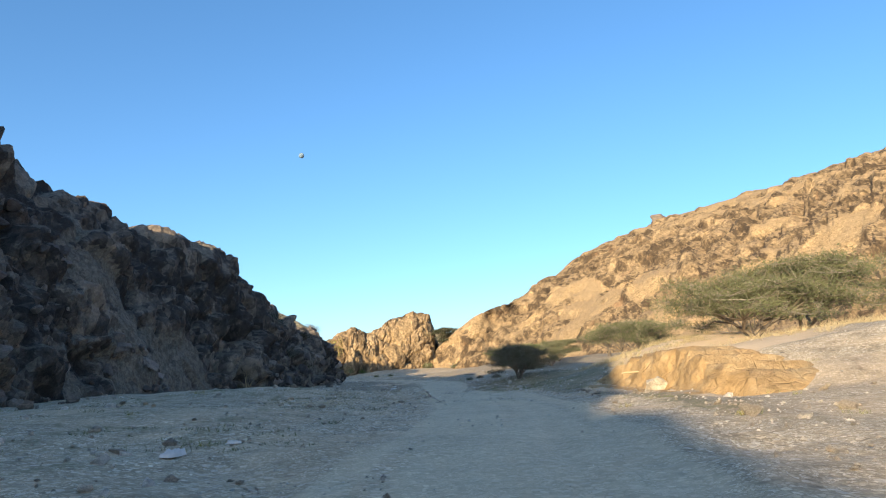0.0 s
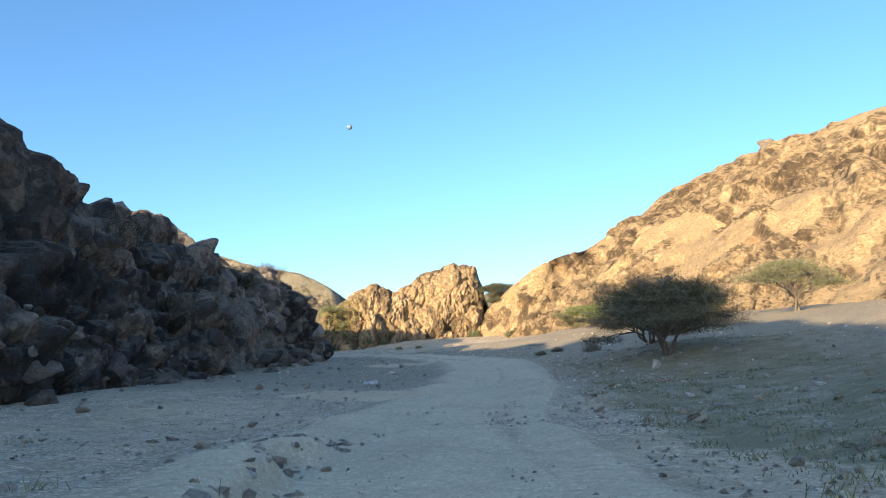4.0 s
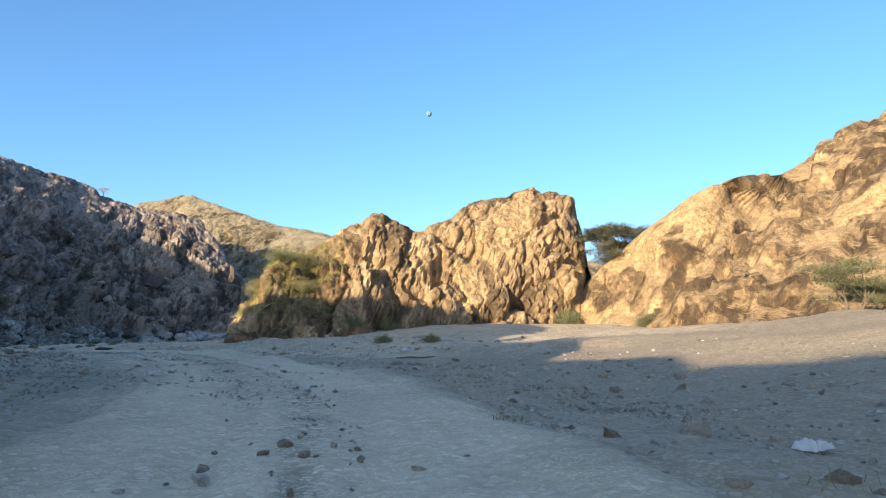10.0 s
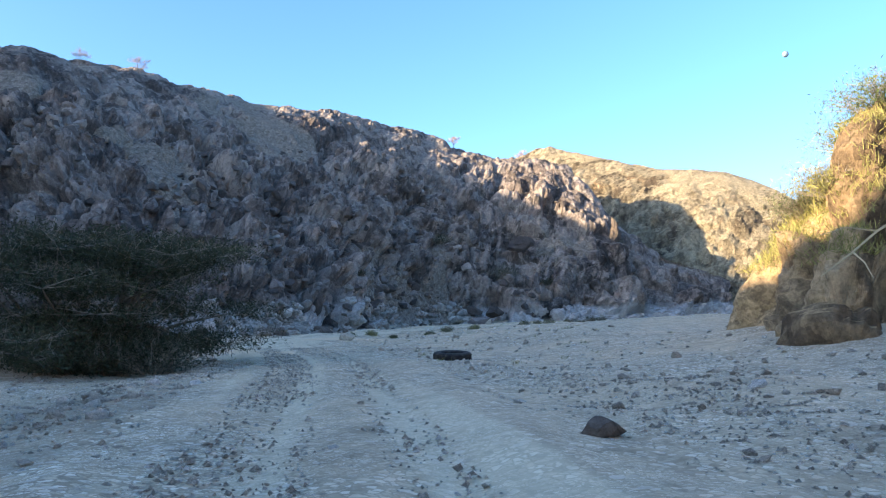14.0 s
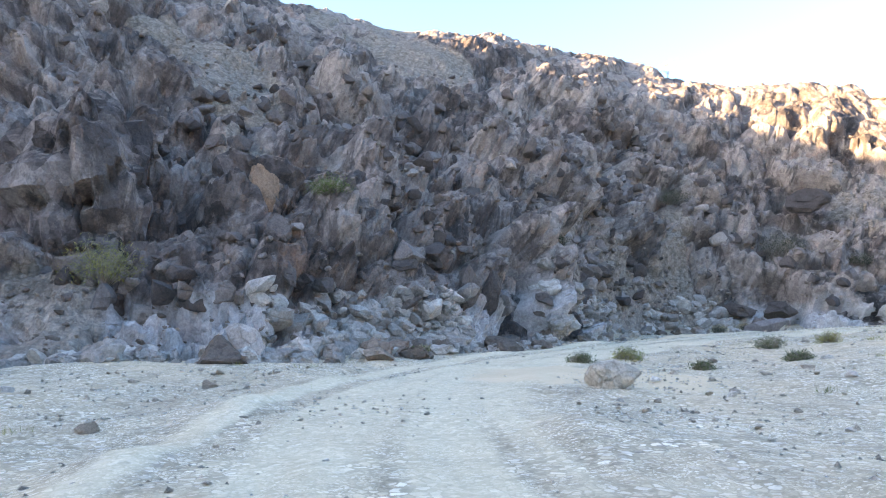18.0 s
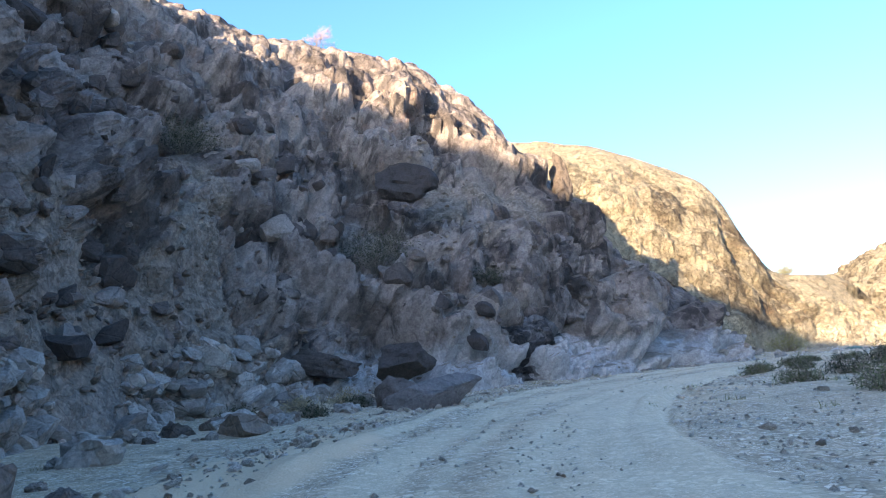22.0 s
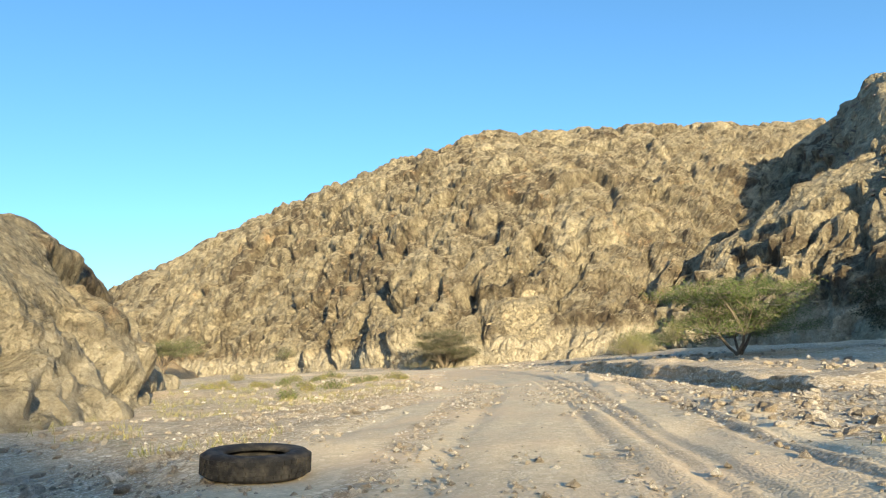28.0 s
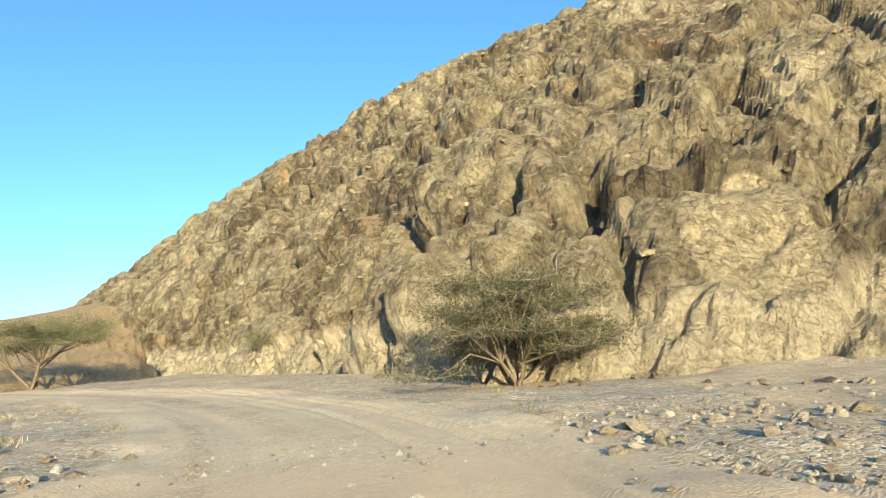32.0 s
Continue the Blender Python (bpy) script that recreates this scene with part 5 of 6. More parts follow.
# ---- marked blocks in the north cliff ----
stone_orange = stone_material("orange_stained_rock", ((0.0, (0.29, 0.19, 0.125)), (1.0, (0.37, 0.25, 0.17))), 1.7)
for name, label, place, size, turn, seed, material, tip in (
        ("rock_block", "orange-faced upright block wedged in the dark cliff", (-77.3, 166.6, 6.9), (1.8, 1.8, 2.3), 25, 51, stone_orange, (6, -8)),
        ("rock_block", "orange lower block split from the one above", (-77.1, 166.9, 4.9), (1.7, 1.7, 2.3), 40, 52, stone_orange, (4, -6)),
        ("rock_pillar", "dark upright rock pillar at the cliff's foot", (-73.5, 174.9, 2.2), (1.0, 1.1, 2.6), 20, 53, stone_dark, (5, 3)),
        ("rock_pillar", "dark upright rock pillar beside its twin", (-74.3, 176.9, 2.4), (1.1, 1.0, 2.5), 60, 54, stone_dark, (-4, 6)),
        ("rock_block", "tilted pinkish slab leaning on the cliff's foot", (-65.6, 223.2, 2.8), (1.4, 2.2, 4.0), 35, 55, stone_pink, (18, -14)),
        ("rock_block", "large dark block sitting on the rubble slope", (-75.6, 215.3, 10.9), (3.4, 2.8, 2.2), 15, 56, stone_dark, (6, 10)),
        ("rock_block", "dark block high on the rubble slope", (-83.4, 215.8, 15.2), (2.6, 2.2, 2.2), 70, 57, stone_dark, (8, 0)),
        ("rock_block", "dark smooth block behind the long grey boulder", (-73.8, 206.4, 1.5), (2.3, 2.0, 1.6), 50, 61, stone_dark, (4, 4)),
        ("rock_block", "dark block among the pale foot rocks", (-76.4, 185.2, 1.9), (1.7, 1.5, 1.4), 80, 62, stone_grey, (6, 2)),
        ("rock_block", "rounded grey block at the gully's mouth", (-74.6, 177.8, 2.2), (1.6, 1.5, 1.5), 15, 63, stone_grey, (0, 8)),
        ("rock_block", "brown block perched above the washed rocks", (-76.4, 182.6, 2.4), (1.1, 0.9, 0.7), 55, 65, stone_brown, (10, 5))):
    rock(name, label, place, size, turn, seed, material, tip, 4, 0.35, 0.8, "rock", "marked blocks in the cliff")

def outcrop(label, place, size, turn, seed, material, rough=0.5, bands=0.12, cell=2.2, detail=5):
    """A mass of bedrock standing out of the hill: cut into planes, jointed, with worn beds."""
    v, f = lump(seed, detail, (1, 1, 1), 0.15, 0.9, 0.4)
    v = np.sign(v) * np.abs(v * 2) ** 0.8 / 2 * np.array(size)
    n = v / (np.linalg.norm(v / np.array(size), axis=1, keepdims=True) + 1e-6) / np.array(size) ** 2
    n /= np.linalg.norm(n, axis=1, keepdims=True)
    q = (v + 0.5 * np.stack([layered(v * 0.3 + 9 * k, 3, seed + k) for k in range(3)], 1)) @ np.array(Euler((radians(16), radians(-12), radians(30))).to_matrix()).T
    b1, e1, o1 = blocks(q / cell, seed)
    b2, e2, o2 = blocks(q / (cell * 0.36), seed + 5)
    bed = q[:, 2] / 0.55 + 0.7 * layered(v * 0.4, 3, seed + 8)
    bed = bed - np.floor(bed)
    v = v + n * (rough * (0.55 * b1 - 0.7 * np.exp(-e1 * 11)) + 0.35 * rough * (0.4 * b2 - 0.4 * np.exp(-e2 * 9)) + bands * (np.minimum(bed / 0.2, 1) * (1 - bed) ** 0.5 - 0.5) + 0.05 * layered(v * 1.5, 4, seed + 9))[:, None]
    me = raw_mesh("rock_outcrop", v, f, material, False)
    for key, value in (("tone", 0.2 + 0.35 * o1 + 0.2 * o2), ("scree", np.zeros(len(v)))):
        me.attributes.new(key, "FLOAT", "POINT").data.foreach_set("value", value.astype(np.float32))
    ob = new("rock_outcrop", me)
    ob.matrix_world = pose(*place, 4, -6, turn)
    return tagged(ob, label, "rock outcrop", "outcrops of the cliff")


outcrop("large banded grey bedrock nose at the track's edge", (-71.0, 213.8, 0.9), (8.0, 5.6, 5.4), 40, 3, rock_grey, 0.85, 0.10, 1.5, 6)
outcrop("brown bedrock mass behind the banded nose", (-74.2, 213.2, 3.2), (6.5, 6.0, 6.5), 65, 4, rock_cliff, 0.6)
outcrop("dark bedrock shoulder under the rock spire", (-66.9, 226.2, 6.6), (5.6, 5.4, 10.5), 25, 5, rock_cliff, 0.6)
outcrop("dark jointed bedrock wall above the track", (-68.2, 221.0, 4.2), (6.0, 5.0, 9.5), 55, 6, rock_cliff, 0.95, 0.12, 1.7, 6)
outcrop("pale washed bedrock hump at the cliff's foot", (-75.6, 183.4, 0.7), (3.0, 2.2, 2.6), 70, 7, rock_grey, 0.35)
outcrop("rounded washed bedrock hump beside the sand", (-76.2, 178.6, 0.9), (4.2, 3.2, 3.6), 100, 8, rock_grey, 0.4)
outcrop("dark cracked bedrock buttress rising from the gravel", (-80.5, 160.5, 4.5), (7.0, 6.0, 12.0), 30, 9, rock_cliff, 0.9)
outcrop("dark bedrock wall with deep joints", (-78.6, 168.2, 4.2), (5.5, 5.0, 10.0), 60, 10, rock_cliff, 0.9)

# ---- boulders along the feet of the cliffs ----
def feet(stations, ya, yb, count, seed, inward, lo, hi, material, label, group, worn_round=0.0):
    """Boulders lying along the foot of a hill between two places of its plan."""
    st = np.array(stations, float)
    rng = np.random.RandomState(seed)
    protos = [raw_mesh("boulder", *lump(seed + 40 + j, 3, (1.1, 0.7 + 0.5 * rng.rand(), 0.55 + 0.35 * rng.rand()), 0.6 + 0.3 * worn_round, 0.3, worn_round), material, False) for j in range(6)]
    order = np.argsort(st[:, 1])
    for k in range(count):
        y = ya + (yb - ya) * rng.rand()
        x = np.interp(y, st[order, 1], st[order, 0])
        away = rng.rand()
        size = lo + (hi - lo) * rng.rand() ** 2.2
        x, y = x + inward[0] * (away * 3.0 - 0.1), y + inward[1] * (away * 3.0 - 0.1)
        ob = new("fallen_rock" if "fallen" in label else "boulder", protos[k % 6])
        ob.matrix_world = pose(x, y, surface(x, y) + size * 0.06, rng.normal() * 9, rng.normal() * 9, rng.rand() * 360) @ Matrix.Diagonal((size, size, size, 1))
        tagged(ob, label, "boulder", group)


feet(NORTH[5:], 156, 188, 120, 1, (0.6, -0.2), 0.35, 1.7, stone_pale, "pale water-worn boulder at the foot of the cliff", "pale boulders at the cliff's foot", 0.8)
feet(NORTH[5:], 160, 205, 45, 2, (0.9, -0.3), 0.4, 1.6, stone_brown, "brown fallen boulder at the foot of the cliff", "fallen boulders at the cliff's foot")
feet(NORTH[5:], 188, 205, 25, 3, (0.9, -0.4), 0.3, 1.3, stone_pale, "pale fallen rock at the foot of the cliff", "pale boulders at the cliff's foot", 0.5)
feet(NORTH[5:], 218, 246, 40, 9, (0.9, -0.4), 0.25, 1.0, stone_pale, "pale fallen rock at the foot of the cliff", "pale boulders at the cliff's foot", 0.5)
feet(LEFT[2:12], 20, 106, 50, 4, (1.0, 0.0), 0.25, 1.1, stone_brown, "dark fallen rock below the shaded cliff", "rocks below the shaded cliff")
feet(LEFT[2:12], 20, 106, 25, 5, (1.3, 0.0), 0.2, 0.6, stone_pale, "pale fallen rock below the shaded cliff", "rocks below the shaded cliff")
feet(END[3:8], 266, 300, 24, 6, (-0.9, -0.2), 0.15, 0.5, stone_brown, "tan fallen rock below the ribbed hillside", "rocks below the end hill")

# ---- single rocks on the valley floor ----
rng = np.random.RandomState(8)
protos = [raw_mesh("rock", *lump(80 + j, 2, (1, 0.7 + 0.4 * rng.rand(), 0.5 + 0.3 * rng.rand()), 0.4, 0.3), stone_mix, False) for j in range(8)]
pick = rng.randint(80, len(LINE) - 90, 280)
off = (3.2 + 9 * rng.rand(280) ** 1.3) * np.where(rng.rand(280) < 0.5, -1, 1)
for k in range(280):
    x, y = LINE[pick[k], 0] + way[pick[k], 1] * off[k], LINE[pick[k], 1] - way[pick[k], 0] * off[k]
    size = 0.13 + 0.27 * rng.rand() ** 2
    ob = new("rock", protos[k % 8])
    ob.matrix_world = pose(x, y, float(ground_at(np.array([[x, y]]))[0]) + size * 0.12, rng.normal() * 8, rng.normal() * 8, rng.rand() * 360) @ Matrix.Diagonal((size, size, size, 1))
    tagged(ob, "loose grey-brown rock on the gravel floor", "rock", "loose rocks on the floor")


def scatter(name, label, pos, size, material, seed, detail=1, sink=0.12, flat=0.62):
    """Countless small stones as one mesh."""
    rng = np.random.RandomState(seed)
    shapes = [lump(400 + seed * 7 + j, detail, (1, 0.85, flat), 0.3, 0.3) for j in range(5)]
    which = rng.randint(0, 5, len(pos))
    vs, fs, base = [], [], 0
    for j, (v, f) in enumerate(shapes):
        m = which == j
        n = m.sum()
        a = rng.rand(n) * 2 * np.pi
        tilt = rng.normal(size=n) * 0.25
        c, s_ = np.cos(a), np.sin(a)
        q = v[None] * (size[m][:, None, None] * (0.75 + 0.5 * rng.rand(n, 1, 3)))
        z = q[:, :, 2] + q[:, :, 0] * tilt[:, None]
        q = np.stack([q[:, :, 0] * c[:, None] - q[:, :, 1] * s_[:, None], q[:, :, 0] * s_[:, None] + q[:, :, 1] * c[:, None], z + size[m][:, None] * sink], 2) + pos[m][:, None]
        vs.append(q.reshape(-1, 3))
        fs.append((f[None] + (base + np.arange(n) * len(v))[:, None, None]).reshape(-1, 3))
        base += n * len(v)
    return tagged(new(name, raw_mesh(name, np.concatenate(vs), np.concatenate(fs), material)), label, "stones", kind="stuff")


# ---- gravel along the way: thick beside the wheels, thin on them ----
def gravel(count, seed, widest, bias, small, big, first=60, last=70):
    rng = np.random.RandomState(seed)
    k = rng.randint(first, len(LINE) - last, count)
    o = widest * rng.rand(count) ** bias * np.where(rng.rand(count) < 0.5, -1, 1)
    xy = LINE[k, :2] + np.stack([way[k, 1], -way[k, 0]], 1) * o[:, None] + rng.normal(size=(count, 2)) * 0.5
    p = np.column_stack([xy, np.zeros(count)])
    thick = layered(p * 0.16, 3, 61) + 0.5 * layered(p * 0.7, 2, 63)
    s_at, lat_at, _ = beside(xy)
    on = np.abs(np.abs(lat_at) - 0.8)
    size_of = small + (big - small) * rng.rand(count) ** 4
    smooth_way = (np.abs(lat_at) < 2.0) & ((s_at < 160) | (s_at > 235)) & (rng.rand(count) < 0.6 + 2.5 * (size_of - small))
    keep = (thick + rng.normal(size=count) * 0.5 > -0.1) & ((on > 0.4) | (rng.rand(count) < 0.25)) & ((big < 0.2) | (np.abs(lat_at) > 2.6)) & ~smooth_way
    xy = xy[keep]
    size = size_of[keep]
    z = ground_at(xy)
    return np.column_stack([xy, z]), size


pos, size = gravel(13000, 5, 8.5, 0.9, 0.03, 0.13)
scatter("gravel", "grey and tan gravel strewn along the track", pos, size, stone_mix, 1, 1)
pos, size = gravel(9000, 7, 11.0, 0.9, 0.045, 0.17, 205, len(LINE) - 310)
scatter("gravel", "coarse pale gravel on the wide shaded flat", pos, size, stone_mix, 10, 1)
pos, size = gravel(12000, 6, 18.0, 0.8, 0.05, 0.30)
scatter("cobbles", "loose cobbles over the valley floor", pos, size, stone_mix, 2, 1)

rng = np.random.RandomState(23)                # clods along the ragged edge left of the track
k = rng.randint(110, 148, 900)
o = -2.15 + rng.normal(size=900) * 0.22
xy = LINE[k, :2] + np.stack([way[k, 1], -way[k, 0]], 1) * o[:, None] + rng.normal(size=(900, 2)) * 0.25
scatter("clods", "clods and stones along the cut edge of the track", np.column_stack([xy, ground_at(xy)]), 0.05 + 0.2 * rng.rand(900) ** 3, stone_mix, 12, 1, 0.0)

def pebbles(count, seed, widest, small, big, first, last):
    """Countless small stones of eight faces each, thick in patches, thin where the wheels run."""
    rng = np.random.RandomState(seed)
    k = rng.randint(first, last, count)
    o = widest * (2 * rng.rand(count) - 1)
    xy = LINE[k, :2] + np.stack([way[k, 1], -way[k, 0]], 1) * o[:, None] + rng.normal(size=(count, 2)) * 0.4
    s_at, lat_at, _ = beside(xy)
    p = np.column_stack([xy, np.zeros(count)])
    thick = layered(p * 0.22, 3, 81) + 0.6 * layered(p * 0.9, 2, 83) - 0.9 * streaks(lat_at, s_at)
    half = 1.6 + 1.8 * wide_way(s_at)
    coarse_at = step(176, 192, s_at) * (1 - step(222, 240, s_at))
    wheel = (1 - step(half, half + 1.0, np.abs(lat_at))) * (1 - 0.75 * coarse_at)
    keep = thick + rng.normal(size=count) * 0.35 > -0.25 + 1.0 * wheel
    xy = xy[keep]
    m = len(xy)
    size = (small + (big - small) * rng.rand(m) ** 3)[:, None]
    z = ground_at(xy)
    core = np.column_stack([xy, z])
    axes = np.array([(1, 0, 0), (-1, 0, 0), (0, 1, 0), (0, -1, 0), (0, 0, 0.75), (0, 0, -0.3)], float)
    a = rng.rand(m) * 2 * np.pi
    v = axes[None] * (0.6 + 0.7 * rng.rand(m, 6, 1)) + rng.normal(size=(m, 6, 3)) * 0.16
    x, y = v[:, :, 0] * np.cos(a)[:, None] - v[:, :, 1] * np.sin(a)[:, None], v[:, :, 0] * np.sin(a)[:, None] + v[:, :, 1] * np.cos(a)[:, None]
    v = np.stack([x, y, v[:, :, 2]], 2) * (size * 0.5)[:, :, None] + core[:, None]
    f = np.array([(0, 2, 4), (2, 1, 4), (1, 3, 4), (3, 0, 4), (2, 0, 5), (1, 2, 5), (3, 1, 5), (0, 3, 5)])
    me = raw_mesh("pebbles", v.reshape(-1, 3), (f[None] + 6 * np.arange(m)[:, None, None]).reshape(-1, 3), stone_mix)
    return tagged(new("pebbles", me), "small grey and pale pebbles covering the ground", "pebbles", kind="stuff")


pebbles(80000, 51, 6.5, 0.03, 0.11, 75, len(LINE) - 75)
pebbles(50000, 52, 6.0, 0.03, 0.10, 215, 300)
pebbles(45000, 53, 6.5, 0.03, 0.12, 415, 478)

# ---- rubble lying on the slopes ----
def rubble(pts, count, seed, small, big, inside):
    rng = np.random.RandomState(seed)
    q = pts[inside(pts)]
    thick = layered(q * 0.13, 3, seed + 5)
    q = q[thick > -0.05]
    k = rng.randint(0, len(q), count)
    return q[k] + rng.normal(size=(count, 3)) * np.array([0.1, 0.1, 0.02]), small + (big - small) * rng.rand(count) ** 3


pos, size = rubble(HILLS[3], 4500, 3, 0.05, 0.42, lambda p: (p[:, 1] > 150) & (p[:, 0] > -100) & (p[:, 2] > 0.5) & (p[:, 2] < 20))
scatter("rubble", "broken scree lying on the cliff slope", pos, size, stone_brown, 3, 1, 0.05)
pos, size = rubble(HILLS[3], 1200, 7, 0.25, 1.35, lambda p: (p[:, 1] > 157) & (p[:, 1] < 206) & (p[:, 0] > -92) & (p[:, 2] > -0.3) & (p[:, 2] < 2.6))
scatter("rubble", "pale washed blocks piled at the cliff's foot", pos, size, stone_pale, 8, 2, 0.0, 0.7)
stone_cliff = stone_material("dark_cliff_block", ((0.0, (0.075, 0.064, 0.058)), (0.55, (0.16, 0.136, 0.121)), (0.85, (0.25, 0.213, 0.187)), (1.0, (0.36, 0.315, 0.275))), 1.8)
pos, size = rubble(HILLS[3], 1700, 8, 0.22, 1.5, lambda p: (p[:, 1] > 150) & (p[:, 1] < 212) & (p[:, 0] > -112) & (p[:, 2] > 1.8) & (p[:, 2] < 24))
scatter("rubble", "dark broken blocks lodged on the cliff slope", pos, size, stone_cliff, 9, 2, -0.05, 0.8)
pos, size = rubble(HILLS[0], 700, 9, 0.25, 1.4, lambda p: (p[:, 1] > 25) & (p[:, 1] < 110) & (p[:, 2] > 0.5) & (p[:, 2] < 13))
scatter("rubble", "dark blocks lodged in the shaded cliff", pos, size, stone_cliff, 11, 2, -0.1, 0.8)
pos, size = rubble(HILLS[5], 1500, 4, 0.10, 0.6, lambda p: (p[:, 1] > 255) & (p[:, 1] < 330) & (p[:, 2] > 2) & (p[:, 0] < 60))
scatter("rubble", "broken tan scree on the end hillside", pos, size, stone_material("tan_scree", ((0.0, (0.16, 0.12, 0.08)), (0.5, (0.30, 0.235, 0.15)), (1.0, (0.42, 0.335, 0.22))), 2.0), 4, 1, 0.05)
pos, size = rubble(HILLS[6], 3500, 6, 0.12, 0.9, lambda p: (p[:, 1] > 205) & (p[:, 2] > 0.2) & (p[:, 0] < 55))
scatter("rubble", "loose scree on the shaded slope", pos, size, stone_brown, 5, 1, 0.05)

# ---- stones strewn over the brown bank beside the gravel track ----
rng = np.random.RandomState(27)
k = rng.randint(236, 274, 520)
o = -(2.8 + 6.5 * rng.rand(520) ** 1.2)
xy = LINE[k, :2] + np.stack([way[k, 1], -way[k, 0]], 1) * o[:, None] + rng.normal(size=(520, 2)) * 0.4
scatter("stones", "grey and pale stones strewn over the brown bank", np.column_stack([xy, ground_at(xy)]), 0.06 + 0.3 * rng.rand(520) ** 3.5, stone_mix, 13, 1, 0.06)
k = rng.randint(150, 186, 420)                 # and along the bank under the dark trees
o = 3.0 + 5.0 * rng.rand(420) ** 1.3
xy = LINE[k, :2] + np.stack([way[k, 1], -way[k, 0]], 1) * o[:, None] + rng.normal(size=(420, 2)) * 0.4
scatter("stones", "grey stones strewn along the shaded bank", np.column_stack([xy, ground_at(xy)]), 0.05 + 0.2 * rng.rand(420) ** 3, stone_mix, 14, 2, 0.06)

def strewn(label, seed, count, s_from, s_to, lat_from, lat_to, small, big):
    """Stones strewn between two distances from the track, along a stretch of it."""
    rng = np.random.RandomState(seed)
    k = rng.randint(int(s_from / 0.8), int(s_to / 0.8), count)
    o = lat_from + (lat_to - lat_from) * rng.rand(count)
    xy = LINE[k, :2] + np.stack([way[k, 1], -way[k, 0]], 1) * o[:, None] + rng.normal(size=(count, 2)) * 0.4
    xy = xy[layered(np.column_stack([xy, xy[:, 0] * 0]) * 0.35, 2, seed) > -0.2]
    z = ground_at(xy)
    scatter("stones", label, np.column_stack([xy, z]), small + (big - small) * rng.rand(len(xy)) ** 3.5, stone_mix, seed, 1, 0.1)


strewn("pale stones strewn over the sunlit flat", 61, 3400, 325, 385, -2.4, -10.0, 0.05, 0.26)
strewn("stones strewn below the cut bank", 62, 2200, 335, 382, 2.6, 6.0, 0.05, 0.26)
strewn("stones lying on the bank's top", 63, 1100, 335, 385, 7.2, 12.5, 0.07, 0.4)
strewn("stones and gravel beside the winding track", 64, 1800, 262, 310, -5.5, -2.6, 0.05, 0.22)

# ---- dry grass ----
rng = np.random.RandomState(9)
k = rng.randint(60, len(LINE) - 60, 900)
o = (2.2 + 15 * rng.rand(900)) * np.where(rng.rand(900) < 0.4, -1, 1)
xy = LINE[k, :2] + np.stack([way[k, 1], -way[k, 0]], 1) * o[:, None]
xy = xy[layered(np.column_stack([xy, xy[:, 0] * 0]) * 0.1, 2, 71) > 0.05]
spots = np.column_stack([xy, ground_at(xy) - 0.01])
blade = np.repeat(spots, 22, 0) + rng.normal(size=(len(spots) * 22, 3)) * np.array([0.13, 0.13, 0])
v, f = straws(blade, rng, 0.11, 0.006, 0.6)
tagged(new("dry_grass", raw_mesh("dry_grass", v, f, leaf_yellow)), "thin dry grass on the gravel", "grass", kind="stuff")

# ---- olive grass on the bank, and straw on the sandy rise ----
def tufts(name, label, count, seed, box, length, material, keep):
    rng = np.random.RandomState(seed)
    xy = np.column_stack([box[0] + (box[1] - box[0]) * rng.rand(count), box[2] + (box[3] - box[2]) * rng.rand(count)])
    s_at, lat_at, _ = beside(xy)
    xy = xy[keep(s_at, lat_at) & (layered(np.column_stack([xy, xy[:, 0] * 0]) * 0.22, 3, seed) > -0.15)]
    spots = np.column_stack([xy, ground_at(xy) - 0.01])
    blade = np.repeat(spots, 16, 0) + rng.normal(size=(len(spots) * 16, 3)) * np.array([0.16, 0.16, 0])
    v, f = straws(blade, rng, length, 0.007, 0.55)
    return tagged(new(name, raw_mesh(name, v, f, material)), label, "grass", kind="stuff")


tufts("green_grass", "short olive grass on the shaded bank", 4200, 15, (3, 22, 34, 84), 0.06, leaf_olive, lambda s, l: (l > 3.2) & (l < 16))
tufts("straw_grass", "tall straw-coloured grass on the sandy bank", 1500, 16, (8.6, 24, 27, 52), 0.26, straw, lambda s, l: l > 8.4)
tufts("yellow_grass", "yellow-green weeds on the sunlit flat", 1900, 18, (-40, -6, 236, 290), 0.16, leaf_yellow, lambda s, l: (l < -3.8) & (l > -16) & (s < 372))
tufts("straw_grass", "dry straw tufts among the stones of the flat", 900, 19, (-32, 4, 240, 292), 0.14, straw, lambda s, l: (l < -3.0) & (l > -14))
tufts("green_grass", "short olive grass left of the track", 1500, 17, (-14, -2, -2, 40), 0.05, leaf_olive, lambda s, l: l < -3.0)

# grass on the sunlit mound at the end of the ridge
rng = np.random.RandomState(33)
q = HILLS[2]
q = q[(q[:, 0] > -31) & (q[:, 0] < -22) & (q[:, 1] < 161) & (q[:, 2] > 2.6) & (q[:, 2] < 9.5)]
spots = q[rng.randint(0, len(q), 2600)]
spots = spots[layered(spots * 0.5, 2, 35) > -0.25]
blade = np.repeat(spots, 8, 0) + rng.normal(size=(len(spots) * 8, 3)) * np.array([0.16, 0.16, 0.05])
v, f = straws(blade, rng, 0.24, 0.012, 0.5)
tagged(new("yellow_grass", raw_mesh("yellow_grass", v, f, leaf_yellow)), "yellow-green grass covering the sunlit mound", "grass", kind="stuff")

